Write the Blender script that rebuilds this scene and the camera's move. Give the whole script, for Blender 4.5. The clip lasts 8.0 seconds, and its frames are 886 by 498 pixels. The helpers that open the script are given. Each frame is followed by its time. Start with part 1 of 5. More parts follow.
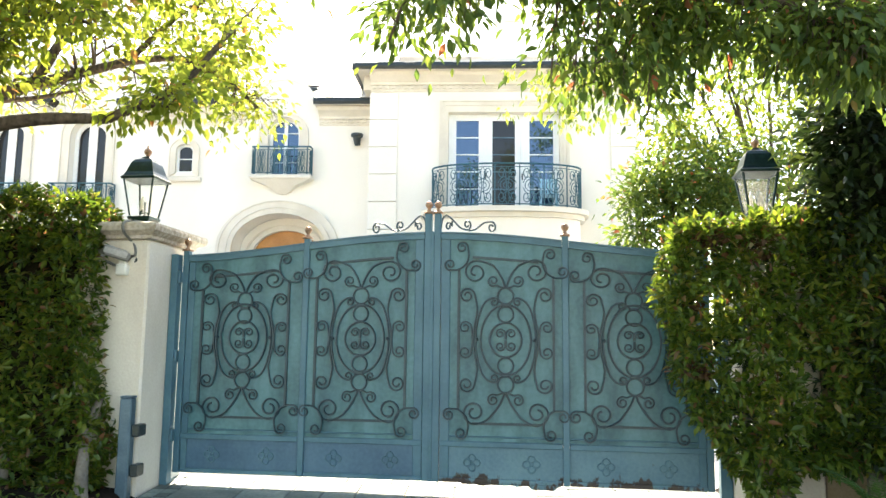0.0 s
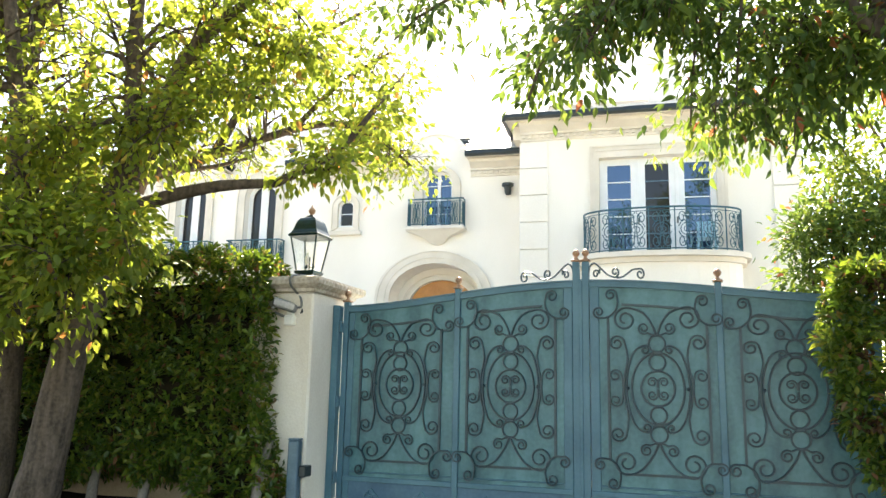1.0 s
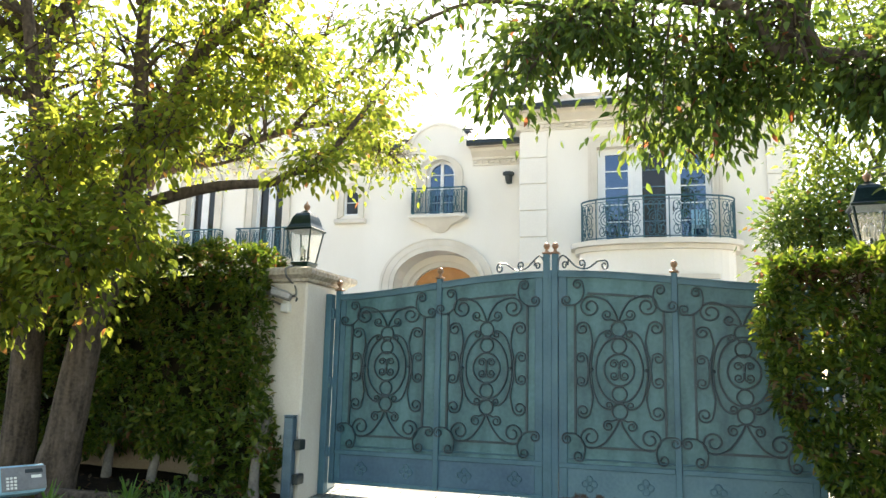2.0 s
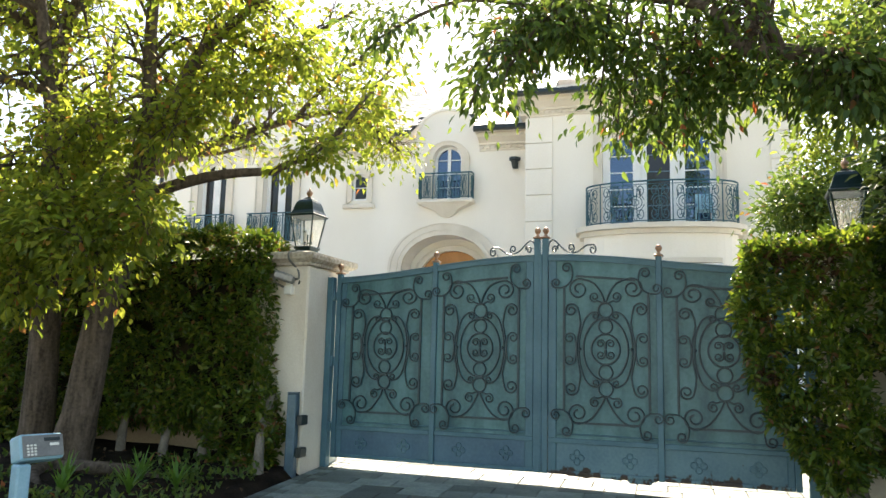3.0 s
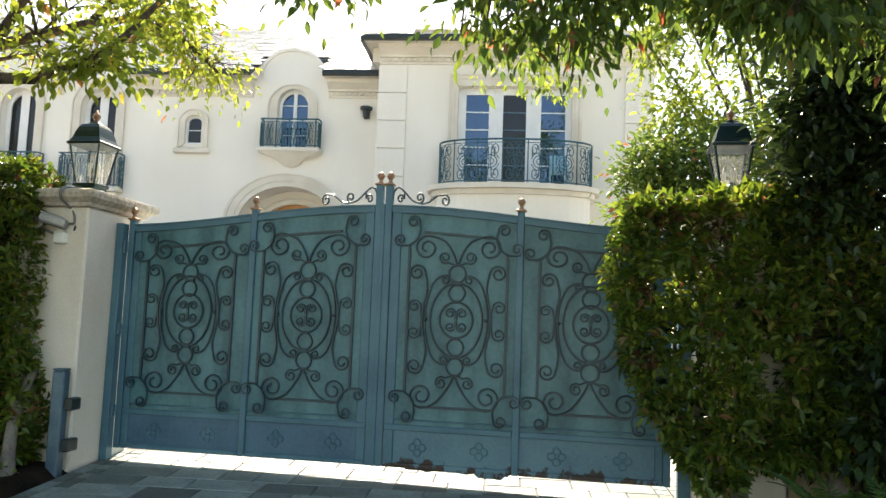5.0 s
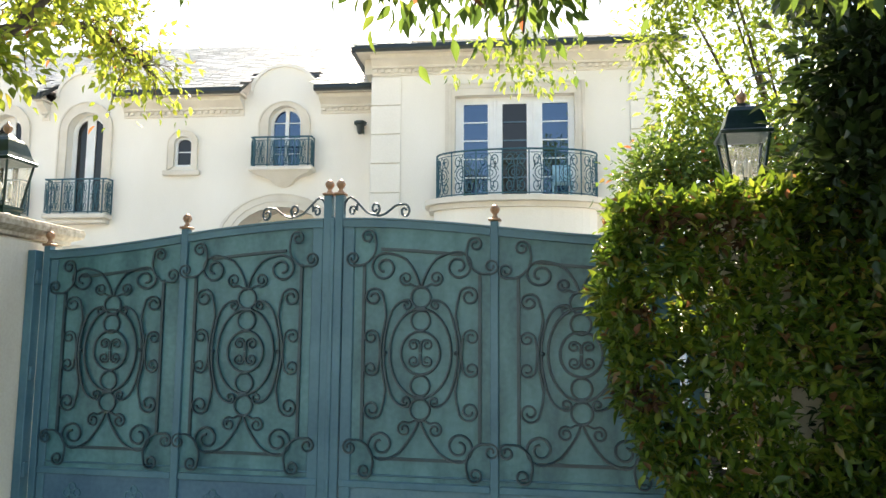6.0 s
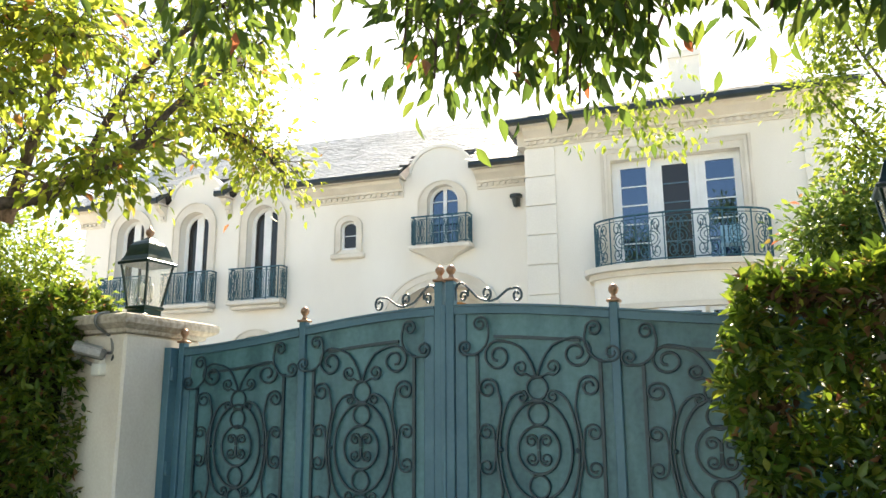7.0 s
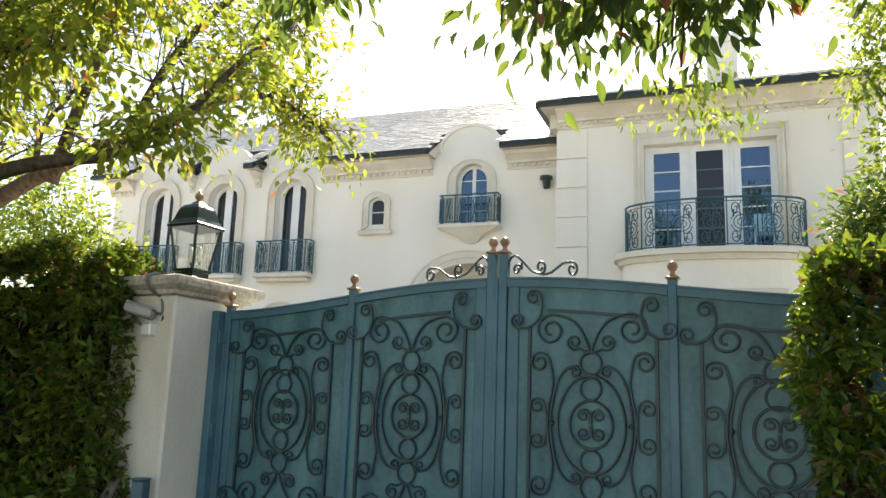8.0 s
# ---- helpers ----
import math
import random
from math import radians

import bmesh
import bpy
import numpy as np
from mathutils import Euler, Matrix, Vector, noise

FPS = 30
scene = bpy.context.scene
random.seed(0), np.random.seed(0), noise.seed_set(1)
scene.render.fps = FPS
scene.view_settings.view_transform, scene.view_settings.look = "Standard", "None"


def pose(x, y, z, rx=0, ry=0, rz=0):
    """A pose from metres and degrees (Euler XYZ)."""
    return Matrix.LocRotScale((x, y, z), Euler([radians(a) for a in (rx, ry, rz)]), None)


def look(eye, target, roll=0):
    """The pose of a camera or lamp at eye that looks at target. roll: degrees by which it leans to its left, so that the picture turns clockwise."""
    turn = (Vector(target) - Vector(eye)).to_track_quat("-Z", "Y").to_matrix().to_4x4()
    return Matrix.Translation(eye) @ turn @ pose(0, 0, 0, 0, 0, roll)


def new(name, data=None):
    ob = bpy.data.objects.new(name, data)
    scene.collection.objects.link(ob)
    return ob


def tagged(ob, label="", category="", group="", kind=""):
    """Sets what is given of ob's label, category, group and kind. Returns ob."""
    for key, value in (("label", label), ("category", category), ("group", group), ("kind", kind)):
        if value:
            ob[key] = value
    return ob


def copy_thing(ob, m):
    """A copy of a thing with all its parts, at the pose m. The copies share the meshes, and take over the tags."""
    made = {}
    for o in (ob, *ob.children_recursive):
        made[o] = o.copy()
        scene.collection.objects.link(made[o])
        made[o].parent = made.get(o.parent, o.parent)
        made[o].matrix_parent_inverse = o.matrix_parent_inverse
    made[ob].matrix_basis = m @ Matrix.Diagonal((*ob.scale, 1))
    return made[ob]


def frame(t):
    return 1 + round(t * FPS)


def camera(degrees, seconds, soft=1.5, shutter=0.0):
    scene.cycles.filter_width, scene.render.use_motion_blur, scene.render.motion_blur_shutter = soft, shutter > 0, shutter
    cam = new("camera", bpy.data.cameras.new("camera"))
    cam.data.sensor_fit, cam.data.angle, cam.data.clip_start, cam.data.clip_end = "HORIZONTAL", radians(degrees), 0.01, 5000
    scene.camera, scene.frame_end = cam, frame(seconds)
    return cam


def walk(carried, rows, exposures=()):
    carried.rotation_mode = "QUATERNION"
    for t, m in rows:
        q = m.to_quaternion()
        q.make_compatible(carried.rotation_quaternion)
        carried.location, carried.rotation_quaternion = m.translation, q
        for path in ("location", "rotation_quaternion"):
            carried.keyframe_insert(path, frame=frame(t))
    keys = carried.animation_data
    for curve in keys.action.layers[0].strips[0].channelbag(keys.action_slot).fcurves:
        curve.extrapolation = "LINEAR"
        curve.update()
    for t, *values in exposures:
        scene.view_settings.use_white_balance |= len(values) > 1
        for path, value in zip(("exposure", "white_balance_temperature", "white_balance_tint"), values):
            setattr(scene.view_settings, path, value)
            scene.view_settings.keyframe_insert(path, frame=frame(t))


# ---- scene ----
cam = camera(59.3, 8.0)
PATH = [
    (0, (-0.28, 0.397, 1.348), (-0.374, 2.378, 1.607), 0.7),
    (0.5, (-0.294, 0.376, 1.348), (-0.593, 2.334, 1.624), 1.1),
    (1, (-0.186, 0.225, 1.341), (-0.67, 2.13, 1.713), 1.3),
    (1.5, (0.066, -0.078, 1.336), (-0.434, 1.825, 1.696), 1.3),
    (3, (0.604, -0.691, 1.26), (0.056, 1.21, 1.552), 1.4),
    (3.5, (0.623, -0.672, 1.266), (0.09, 1.231, 1.572), 1.9),
    (4, (0.555, -0.327, 1.243), (0.116, 1.607, 1.504), 1.8),
    (4.5, (0.482, 0.227, 1.302), (0.162, 2.194, 1.467), 1.9),
    (5, (0.453, 0.848, 1.388), (0.279, 2.831, 1.588), 2.1),
    (5.2, (0.501, 1.127, 1.413), (0.378, 3.111, 1.638), 1.4),
    (6.3, (0.929, 2.251, 1.577), (0.583, 4.202, 1.843), -0.8),
    (6.5, (1.047, 2.368, 1.623), (0.56, 4.281, 1.947), -1.0),
    (7, (1.185, 2.443, 1.69), (0.54, 4.289, 2.109), -0.3),
    (7.5, (1.221, 2.451, 1.701), (0.65, 4.308, 2.175), 0.3),
    (8, (0.917, 2.395, 1.614), (0.224, 4.234, 1.986), 2.0),
]
walk(cam, [(t, look(eye, target, roll)) for t, eye, target, roll in PATH],
     [(0, 2.34, 7500, 10), (1.0, 2.16, 7500, 10), (3.5, 1.58, 7500, 10), (5.0, 1.55, 7500, 10), (6.5, 1.85, 7500, 10), (7.0, 1.68, 7500, 10), (7.5, 1.7, 7500, 10), (8.0, 1.34, 7500, 10)])

# ---- light ----
SUN_EL, SUN_AZ = 44.5, -10.0      # degrees; azimuth from +y towards +x
world = bpy.data.worlds.new("sky")
scene.world = world
world.use_nodes = True
wn = world.node_tree.nodes
sky = wn.new("ShaderNodeTexSky")
sky.sky_type = "NISHITA"
sky.sun_disc = False
sky.sun_elevation = radians(SUN_EL)
sky.sun_rotation = radians(SUN_AZ)
world.node_tree.links.new(sky.outputs[0], wn["Background"].inputs[0])
wn["Background"].inputs[1].default_value = 0.13
sun = new("sun", bpy.data.lights.new("sun", "SUN"))
sun.data.energy, sun.data.angle, sun.data.color = 5.0, radians(0.55), (1.0, 0.94, 0.84)
to_sun = Vector((math.sin(radians(SUN_AZ)) * math.cos(radians(SUN_EL)),
                 math.cos(radians(SUN_AZ)) * math.cos(radians(SUN_EL)), math.sin(radians(SUN_EL))))
sun.matrix_world = look(to_sun * 60, (0, 0, 0))
from mathutils.geometry import tessellate_polygon


# ---- materials ----
def shade(name, a, b, rough=0.6, metal=0.0, scale=3.0, fine=60.0, bump=0.15, spec=0.5, per=None, mixfine=0.35, stretch=None):
    """Two colours mixed by a coarse and a fine noise, with a fine relief."""
    m = bpy.data.materials.new(name)
    m.use_nodes = True
    n, l = m.node_tree.nodes, m.node_tree.links
    p = n["Principled BSDF"]
    tc = n.new("ShaderNodeTexCoord")
    n1, n2 = n.new("ShaderNodeTexNoise"), n.new("ShaderNodeTexNoise")
    n1.inputs["Scale"].default_value, n1.inputs["Detail"].default_value = scale, 5
    n2.inputs["Scale"].default_value, n2.inputs["Detail"].default_value = fine, 3
    for k in (n1, n2):
        l.new(tc.outputs["Object"], k.inputs["Vector"])
    if stretch:
        mp = n.new("ShaderNodeMapping")
        mp.inputs["Scale"].default_value = stretch
        l.new(tc.outputs["Object"], mp.inputs[0])
        l.new(mp.outputs[0], n1.inputs["Vector"])
    mx = n.new("ShaderNodeMix")
    mx.data_type = "FLOAT"
    mx.inputs[0].default_value = mixfine
    l.new(n1.outputs["Fac"], mx.inputs[2])
    l.new(n2.outputs["Fac"], mx.inputs[3])
    ramp = n.new("ShaderNodeValToRGB")
    ramp.color_ramp.elements[0].position, ramp.color_ramp.elements[1].position = 0.36, 0.64
    ramp.color_ramp.elements[0].color, ramp.color_ramp.elements[1].color = (*a, 1), (*b, 1)
    l.new(mx.outputs[0], ramp.inputs[0])
    col = ramp.outputs[0]
    if per:
        src = n.new("ShaderNodeObjectInfo").outputs["Random"] if per[0] == "object" else n.new("ShaderNodeNewGeometry").outputs["Random Per Island"]
        hsv = n.new("ShaderNodeHueSaturation")
        mr = n.new("ShaderNodeMapRange")
        mr.inputs[3].default_value, mr.inputs[4].default_value = per[1], per[2]
        l.new(src, mr.inputs[0])
        l.new(mr.outputs[0], hsv.inputs["Value"])
        l.new(col, hsv.inputs["Color"])
        col = hsv.outputs[0]
    l.new(col, p.inputs["Base Color"])
    p.inputs["Roughness"].default_value, p.inputs["Metallic"].default_value = rough, metal
    p.inputs["Specular IOR Level"].default_value = spec
    bp = n.new("ShaderNodeBump")
    bp.inputs["Strength"].default_value, bp.inputs["Distance"].default_value = bump, 0.01
    l.new(n2.outputs["Fac"], bp.inputs["Height"])
    l.new(bp.outputs[0], p.inputs["Normal"])
    return m


def leafy(name, stops, trans=0.45, rough=0.45, spec=0.4):
    """Leaf: gloss above, light through the blade, colour by leaf."""
    m = bpy.data.materials.new(name)
    m.use_nodes = True
    n, l = m.node_tree.nodes, m.node_tree.links
    p = n["Principled BSDF"]
    geo = n.new("ShaderNodeNewGeometry")
    ramp = n.new("ShaderNodeValToRGB")
    e = ramp.color_ramp.elements
    while len(e) < len(stops):
        e.new(0.5)
    for k, (pos, c) in zip(e, stops):
        k.position, k.color = pos, (*c, 1)
    l.new(geo.outputs["Random Per Island"], ramp.inputs[0])
    l.new(ramp.outputs[0], p.inputs["Base Color"])
    p.inputs["Roughness"].default_value = rough
    p.inputs["Specular IOR Level"].default_value = spec
    tr = n.new("ShaderNodeBsdfTranslucent")
    hs = n.new("ShaderNodeHueSaturation")
    hs.inputs["Hue"].default_value, hs.inputs["Saturation"].default_value, hs.inputs["Value"].default_value = 0.484, 1.03, 2.0
    l.new(ramp.outputs[0], hs.inputs["Color"])
    l.new(hs.outputs[0], tr.inputs["Color"])
    mx = n.new("ShaderNodeMixShader")
    mx.inputs[0].default_value = trans
    l.new(p.outputs[0], mx.inputs[1])
    l.new(tr.outputs[0], mx.inputs[2])
    l.new(mx.outputs[0], n["Material Output"].inputs[0])
    return m


def glassy(name):
    """Thin pane: sees through, with a faint mirror gloss and a white translucent film."""
    m = bpy.data.materials.new(name)
    m.use_nodes = True
    n, l = m.node_tree.nodes, m.node_tree.links
    tr, gl, mx = n.new("ShaderNodeBsdfTransparent"), n.new("ShaderNodeBsdfGlossy"), n.new("ShaderNodeMixShader")
    tr.inputs[0].default_value = (0.93, 0.95, 0.94, 1)
    gl.inputs["Roughness"].default_value = 0.03
    mx.inputs[0].default_value = 0.07
    l.new(tr.outputs[0], mx.inputs[1])
    l.new(gl.outputs[0], mx.inputs[2])
    scatter, film = n.new("ShaderNodeBsdfTranslucent"), n.new("ShaderNodeMixShader")
    scatter.inputs[0].default_value = (0.86, 0.86, 0.82, 1)
    film.inputs[0].default_value = 0.08
    l.new(mx.outputs[0], film.inputs[1])
    l.new(scatter.outputs[0], film.inputs[2])
    l.new(film.outputs[0], n["Material Output"].inputs[0])
    return m


STUCCO = shade("stucco", (0.775, 0.725, 0.63), (0.865, 0.815, 0.725), 0.9, scale=0.55, fine=30, bump=0.35, spec=0.2, stretch=(1, 1, 0.45))
LIMESTONE = shade("limestone", (0.64, 0.58, 0.48), (0.76, 0.70, 0.60), 0.85, scale=1.5, fine=40, bump=0.3, spec=0.2)
CAPSTONE = shade("weathered_capstone", (0.34, 0.27, 0.20), (0.68, 0.60, 0.50), 0.9, scale=3.0, fine=25, bump=0.6, spec=0.2, mixfine=0.5)
PILLAR = shade("pillar_plaster", (0.70, 0.61, 0.50), (0.82, 0.745, 0.635), 0.9, scale=1.6, fine=45, bump=0.35, spec=0.2, stretch=(1.5, 1.5, 0.5))
GARDEN_WALL = shade("garden_wall_plaster", (0.34, 0.255, 0.16), (0.50, 0.39, 0.27), 0.9, scale=1.5, fine=40, bump=0.4, spec=0.2)
SLATE = shade("roof_slate", (0.52, 0.51, 0.495), (0.66, 0.65, 0.63), 0.42, scale=2, fine=30, bump=0.3, spec=0.9, per=("island", 0.88, 1.08))
GUTTER = shade("gutter_metal", (0.012, 0.02, 0.02), (0.025, 0.035, 0.035), 0.4, scale=4)
WHITE = shade("white_joinery", (0.74, 0.74, 0.72), (0.82, 0.82, 0.80), 0.45, scale=3, bump=0.05)
IRON = shade("teal_ironwork", (0.009, 0.062, 0.085), (0.022, 0.105, 0.135), 0.4, scale=6, bump=0.1)
GATE = shade("gate_paint", (0.036, 0.112, 0.156), (0.080, 0.184, 0.230), 0.42, scale=1.6, fine=30, bump=0.12, mixfine=0.2)
GATE_SHEET = shade("gate_sheet_paint", (0.021, 0.092, 0.112), (0.086, 0.222, 0.242), 0.38, scale=1.7, fine=24, bump=0.15, mixfine=0.28, stretch=(2.6, 2.6, 0.7))
# gate paint darkened on the applied ironwork to stand for its contact shadow
SCROLL = shade("scroll_shaded_paint", (0.006, 0.024, 0.034), (0.021, 0.056, 0.072), 0.38, scale=5, fine=40, bump=0.2)
COPPER = shade("copper_finial", (0.28, 0.15, 0.085), (0.48, 0.29, 0.18), 0.38, 0.5, scale=14)
BLACK = shade("dark_verdigris_metal", (0.004, 0.018, 0.016), (0.012, 0.040, 0.036), 0.28, 0.3, scale=7, bump=0.1)
DOORWOOD = shade("door_wood", (0.40, 0.16, 0.035), (0.55, 0.25, 0.07), 0.45, scale=3, fine=26)
BARK = shade("bark", (0.048, 0.036, 0.026), (0.150, 0.114, 0.086), 0.9, scale=2.5, fine=30, bump=1.0, spec=0.15, stretch=(7, 7, 1.1))
PALEBARK = shade("pale_bark", (0.13, 0.11, 0.09), (0.26, 0.225, 0.185), 0.9, scale=6, fine=40, bump=0.7, spec=0.15)
SOIL = shade("soil", (0.008, 0.0055, 0.004), (0.032, 0.023, 0.016), 1.0, scale=4, fine=45, bump=1.0, spec=0.1)
PAVER = shade("slate_paver", (0.105, 0.135, 0.125), (0.230, 0.265, 0.235), 0.55, scale=3.5, fine=28, bump=0.35, per=("object", 0.38, 1.5))
PAVER_REST = shade("slate_paver_rest", (0.105, 0.135, 0.125), (0.230, 0.265, 0.235), 0.55, scale=3.5, fine=28, bump=0.35, per=("island", 0.38, 1.5))
JOINT = shade("joint_mortar", (0.12, 0.11, 0.10), (0.20, 0.19, 0.17), 0.95, scale=5, bump=0.4)
COURT = shade("court_paving", (0.42, 0.40, 0.36), (0.55, 0.52, 0.47), 0.85, scale=1.2, fine=20, bump=0.2)
ROAD = shade("asphalt", (0.04, 0.04, 0.042), (0.065, 0.064, 0.062), 0.9, scale=1.0, fine=70, bump=0.5)
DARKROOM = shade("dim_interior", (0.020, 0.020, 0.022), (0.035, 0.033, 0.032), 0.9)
GLASS = glassy("lantern_glass")
PLASTIC = shade("weathered_plastic", (0.32, 0.31, 0.29), (0.52, 0.50, 0.47), 0.5, scale=8)
CANDLE = shade("candle_sleeve", (0.75, 0.72, 0.64), (0.82, 0.8, 0.72), 0.5)
STEEL = shade("blue_grey_steel", (0.065, 0.115, 0.150), (0.11, 0.175, 0.215), 0.45, 0.2, scale=6)
PLATE = shade("brushed_plate", (0.16, 0.155, 0.145), (0.24, 0.235, 0.22), 0.45, 0.4, scale=8)
LEAF_HEDGE = leafy("hedge_leaf", [(0, (0.034, 0.070, 0.010)), (0.4, (0.068, 0.122, 0.015)), (0.82, (0.14, 0.19, 0.024)), (0.93, (0.20, 0.21, 0.04)), (0.97, (0.17, 0.085, 0.035)), (1, (0.20, 0.10, 0.05))], 0.42, 0.36, 0.5)
LEAF_TREE = leafy("tree_leaf", [(0, (0.090, 0.135, 0.02)), (0.5, (0.135, 0.180, 0.028)), (0.94, (0.21, 0.235, 0.036)), (0.985, (0.26, 0.18, 0.04)), (1, (0.26, 0.12, 0.04))], 0.72, 0.42)
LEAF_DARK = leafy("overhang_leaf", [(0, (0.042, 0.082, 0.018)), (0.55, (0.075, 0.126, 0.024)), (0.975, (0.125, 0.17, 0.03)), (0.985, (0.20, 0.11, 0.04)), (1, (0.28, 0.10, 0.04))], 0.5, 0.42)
# leaf green darkened and dulled to stand for deep shade
LEAF_SHADED = leafy("shade_darkened_leaf", [(0, (0.012, 0.026, 0.008)), (0.7, (0.026, 0.050, 0.012)), (1, (0.05, 0.075, 0.016))], 0.2, 0.4)
LEAF_SHRUB = leafy("shrub_leaf", [(0, (0.075, 0.12, 0.02)), (0.6, (0.13, 0.18, 0.03)), (1, (0.20, 0.24, 0.04))], 0.62, 0.46, 0.35)
FERN = leafy("fern_leaf", [(0, (0.025, 0.075, 0.010)), (1, (0.05, 0.115, 0.016))], 0.35)
BLADE = leafy("strap_leaf", [(0, (0.06, 0.14, 0.02)), (1, (0.13, 0.25, 0.04))], 0.35)
PALEBLUE = shade("pale_blue_metal", (0.22, 0.42, 0.52), (0.32, 0.52, 0.62), 0.35, 0.1, scale=6)
LEAF_BROWN = leafy("withered_leaf", [(0, (0.045, 0.024, 0.012)), (0.6, (0.085, 0.045, 0.022)), (1, (0.13, 0.09, 0.03))], 0.3, 0.6, 0.3)
LITTER = leafy("dry_leaf", [(0, (0.045, 0.026, 0.014)), (0.7, (0.09, 0.055, 0.03)), (1, (0.18, 0.14, 0.09))], 0.15, 0.8, 0.2)
CORE = shade("hedge_inside_shade", (0.010, 0.011, 0.005), (0.045, 0.036, 0.020), 1.0, scale=7, bump=0.9, spec=0.1)

# window glass: a thin mirror-like pane, the dim room put into its dark base
PANE = bpy.data.materials.new("window_pane")
PANE.use_nodes = True
_p = PANE.node_tree.nodes["Principled BSDF"]
_p.inputs["Base Color"].default_value = (0.010, 0.018, 0.040, 1)
_p.inputs["Roughness"].default_value = 0.02
_p.inputs["IOR"].default_value = 2.1
# blue of the mirrored sky put into this tint and the base colour
_p.inputs["Specular Tint"].default_value = (0.55, 0.75, 1.0, 1)

# copy with the sky's mirror image taken out, for panes that reflect something dark
DIM_PANE = PANE.copy()
DIM_PANE.name = "dim_window_pane"
_p = DIM_PANE.node_tree.nodes["Principled BSDF"]
_p.inputs["Base Color"].default_value = (0.020, 0.019, 0.018, 1)
_p.inputs["IOR"].default_value = 1.42
_p.inputs["Specular Tint"].default_value = (1, 1, 1, 1)


# ---- mesh helpers ----
def link_mesh(name, bm, material, parent=None, label="", smooth=False):
    me = bpy.data.meshes.new(name)
    if smooth:
        for f in bm.faces:
            f.smooth = True
    bm.to_mesh(me)
    bm.free()
    me.materials.append(material)
    ob = new(name, me)
    ob.parent = parent
    if label:
        ob["label"] = label
    return ob


def part(name, bm, material, parent, label="", smooth=False):
    return link_mesh(name, bm, material, parent, label, smooth)


def same_part(name, src, parent, m=None, label=""):
    """Another object on the mesh of src."""
    ob = new(name, src.data)
    ob.parent = parent
    if m is not None:
        ob.matrix_local = m
    if label:
        ob["label"] = label
    return ob


def thing(name, loc, label, category, group="", kind="", rz=0):
    ob = new(name)
    ob.empty_display_size = 0.2
    ob.matrix_world = pose(*loc, 0, 0, rz)
    return tagged(ob, label, category, group, kind)


def box(bm, x0, y0, z0, x1, y1, z1, bevel=0.0, m=None):
    r = bmesh.ops.create_cube(bm, size=1)
    vs = r["verts"]
    for v in vs:
        v.co = Vector(((x0 + x1) / 2 + v.co.x * (x1 - x0), (y0 + y1) / 2 + v.co.y * (y1 - y0), (z0 + z1) / 2 + v.co.z * (z1 - z0)))
        if m is not None:
            v.co = m @ v.co
    if bevel:
        es = list({e for v in vs for e in v.link_edges})
        bmesh.ops.bevel(bm, geom=es, offset=bevel, segments=1, affect="EDGES")


def boxed(*a, bevel=0.0):
    bm = bmesh.new()
    box(bm, *a, bevel=bevel)
    return bm


def lathe(bm, profile, n=12, cx=0.0, cy=0.0, rot=0.0, cap=True):
    rings = []
    for r, z in profile:
        rings.append([bm.verts.new((cx + r * math.cos(rot + 2 * math.pi * i / n), cy + r * math.sin(rot + 2 * math.pi * i / n), z)) for i in range(n)])
    for a, b in zip(rings, rings[1:]):
        for i in range(n):
            bm.faces.new((a[i], a[(i + 1) % n], b[(i + 1) % n], b[i]))
    if cap:
        bm.faces.new(rings[0][::-1])
        bm.faces.new(rings[-1])


def smooth_path(pts, per=4):
    """Catmull-Rom through the points."""
    p = [Vector(q) for q in pts]
    p = [2 * p[0] - p[1]] + p + [2 * p[-1] - p[-2]]
    out = []
    for i in range(1, len(p) - 2):
        a, b, c, d = p[i - 1:i + 3]
        for k in range(per):
            t = k / per
            out.append(0.5 * ((2 * b) + (c - a) * t + (2 * a - 5 * b + 4 * c - d) * t * t + (3 * b - a - 3 * c + d) * t ** 3))
    out.append(p[-2])
    return out


def tube(bm, pts, r, n=6, closed=False, flat=1.0):
    """A bar along 3D points; r may be a list."""
    pts = [Vector(q) for q in pts]
    k = len(pts)
    rs = r if isinstance(r, (list, tuple)) else [r] * k
    ref = Vector((0, 1, 0.02))
    rings = []
    for i, q in enumerate(pts):
        a = pts[(i - 1) % k] if (closed or i) else q
        b = pts[(i + 1) % k] if (closed or i < k - 1) else q
        d = (b - a).normalized()
        up = ref if abs(d.dot(ref)) < 0.95 else Vector((1, 0, 0))
        s = d.cross(up).normalized()
        w = s.cross(d).normalized()
        rings.append([bm.verts.new(q + rs[i] * (math.cos(2 * math.pi * j / n + 0.4) * s + flat * math.sin(2 * math.pi * j / n + 0.4) * w)) for j in range(n)])
    for i in range(k if closed else k - 1):
        a, b = rings[i], rings[(i + 1) % k]
        for j in range(n):
            bm.faces.new((a[j], a[(j + 1) % n], b[(j + 1) % n], b[j]))
    if not closed:
        bm.faces.new(rings[0][::-1])
        bm.faces.new(rings[-1])


def curl(cx, cz, r, a0, turns=1.4, way=-1, end=0.28):
    """A spiral in the plane, from its outer end inwards."""
    n = int(10 * turns)
    out = []
    for i in range(n + 1):
        t = i / n
        a = radians(a0) + way * 2 * math.pi * turns * t
        q = r * (1 - t * (1 - end))
        out.append((cx + q * math.cos(a), cz + q * math.sin(a)))
    return out


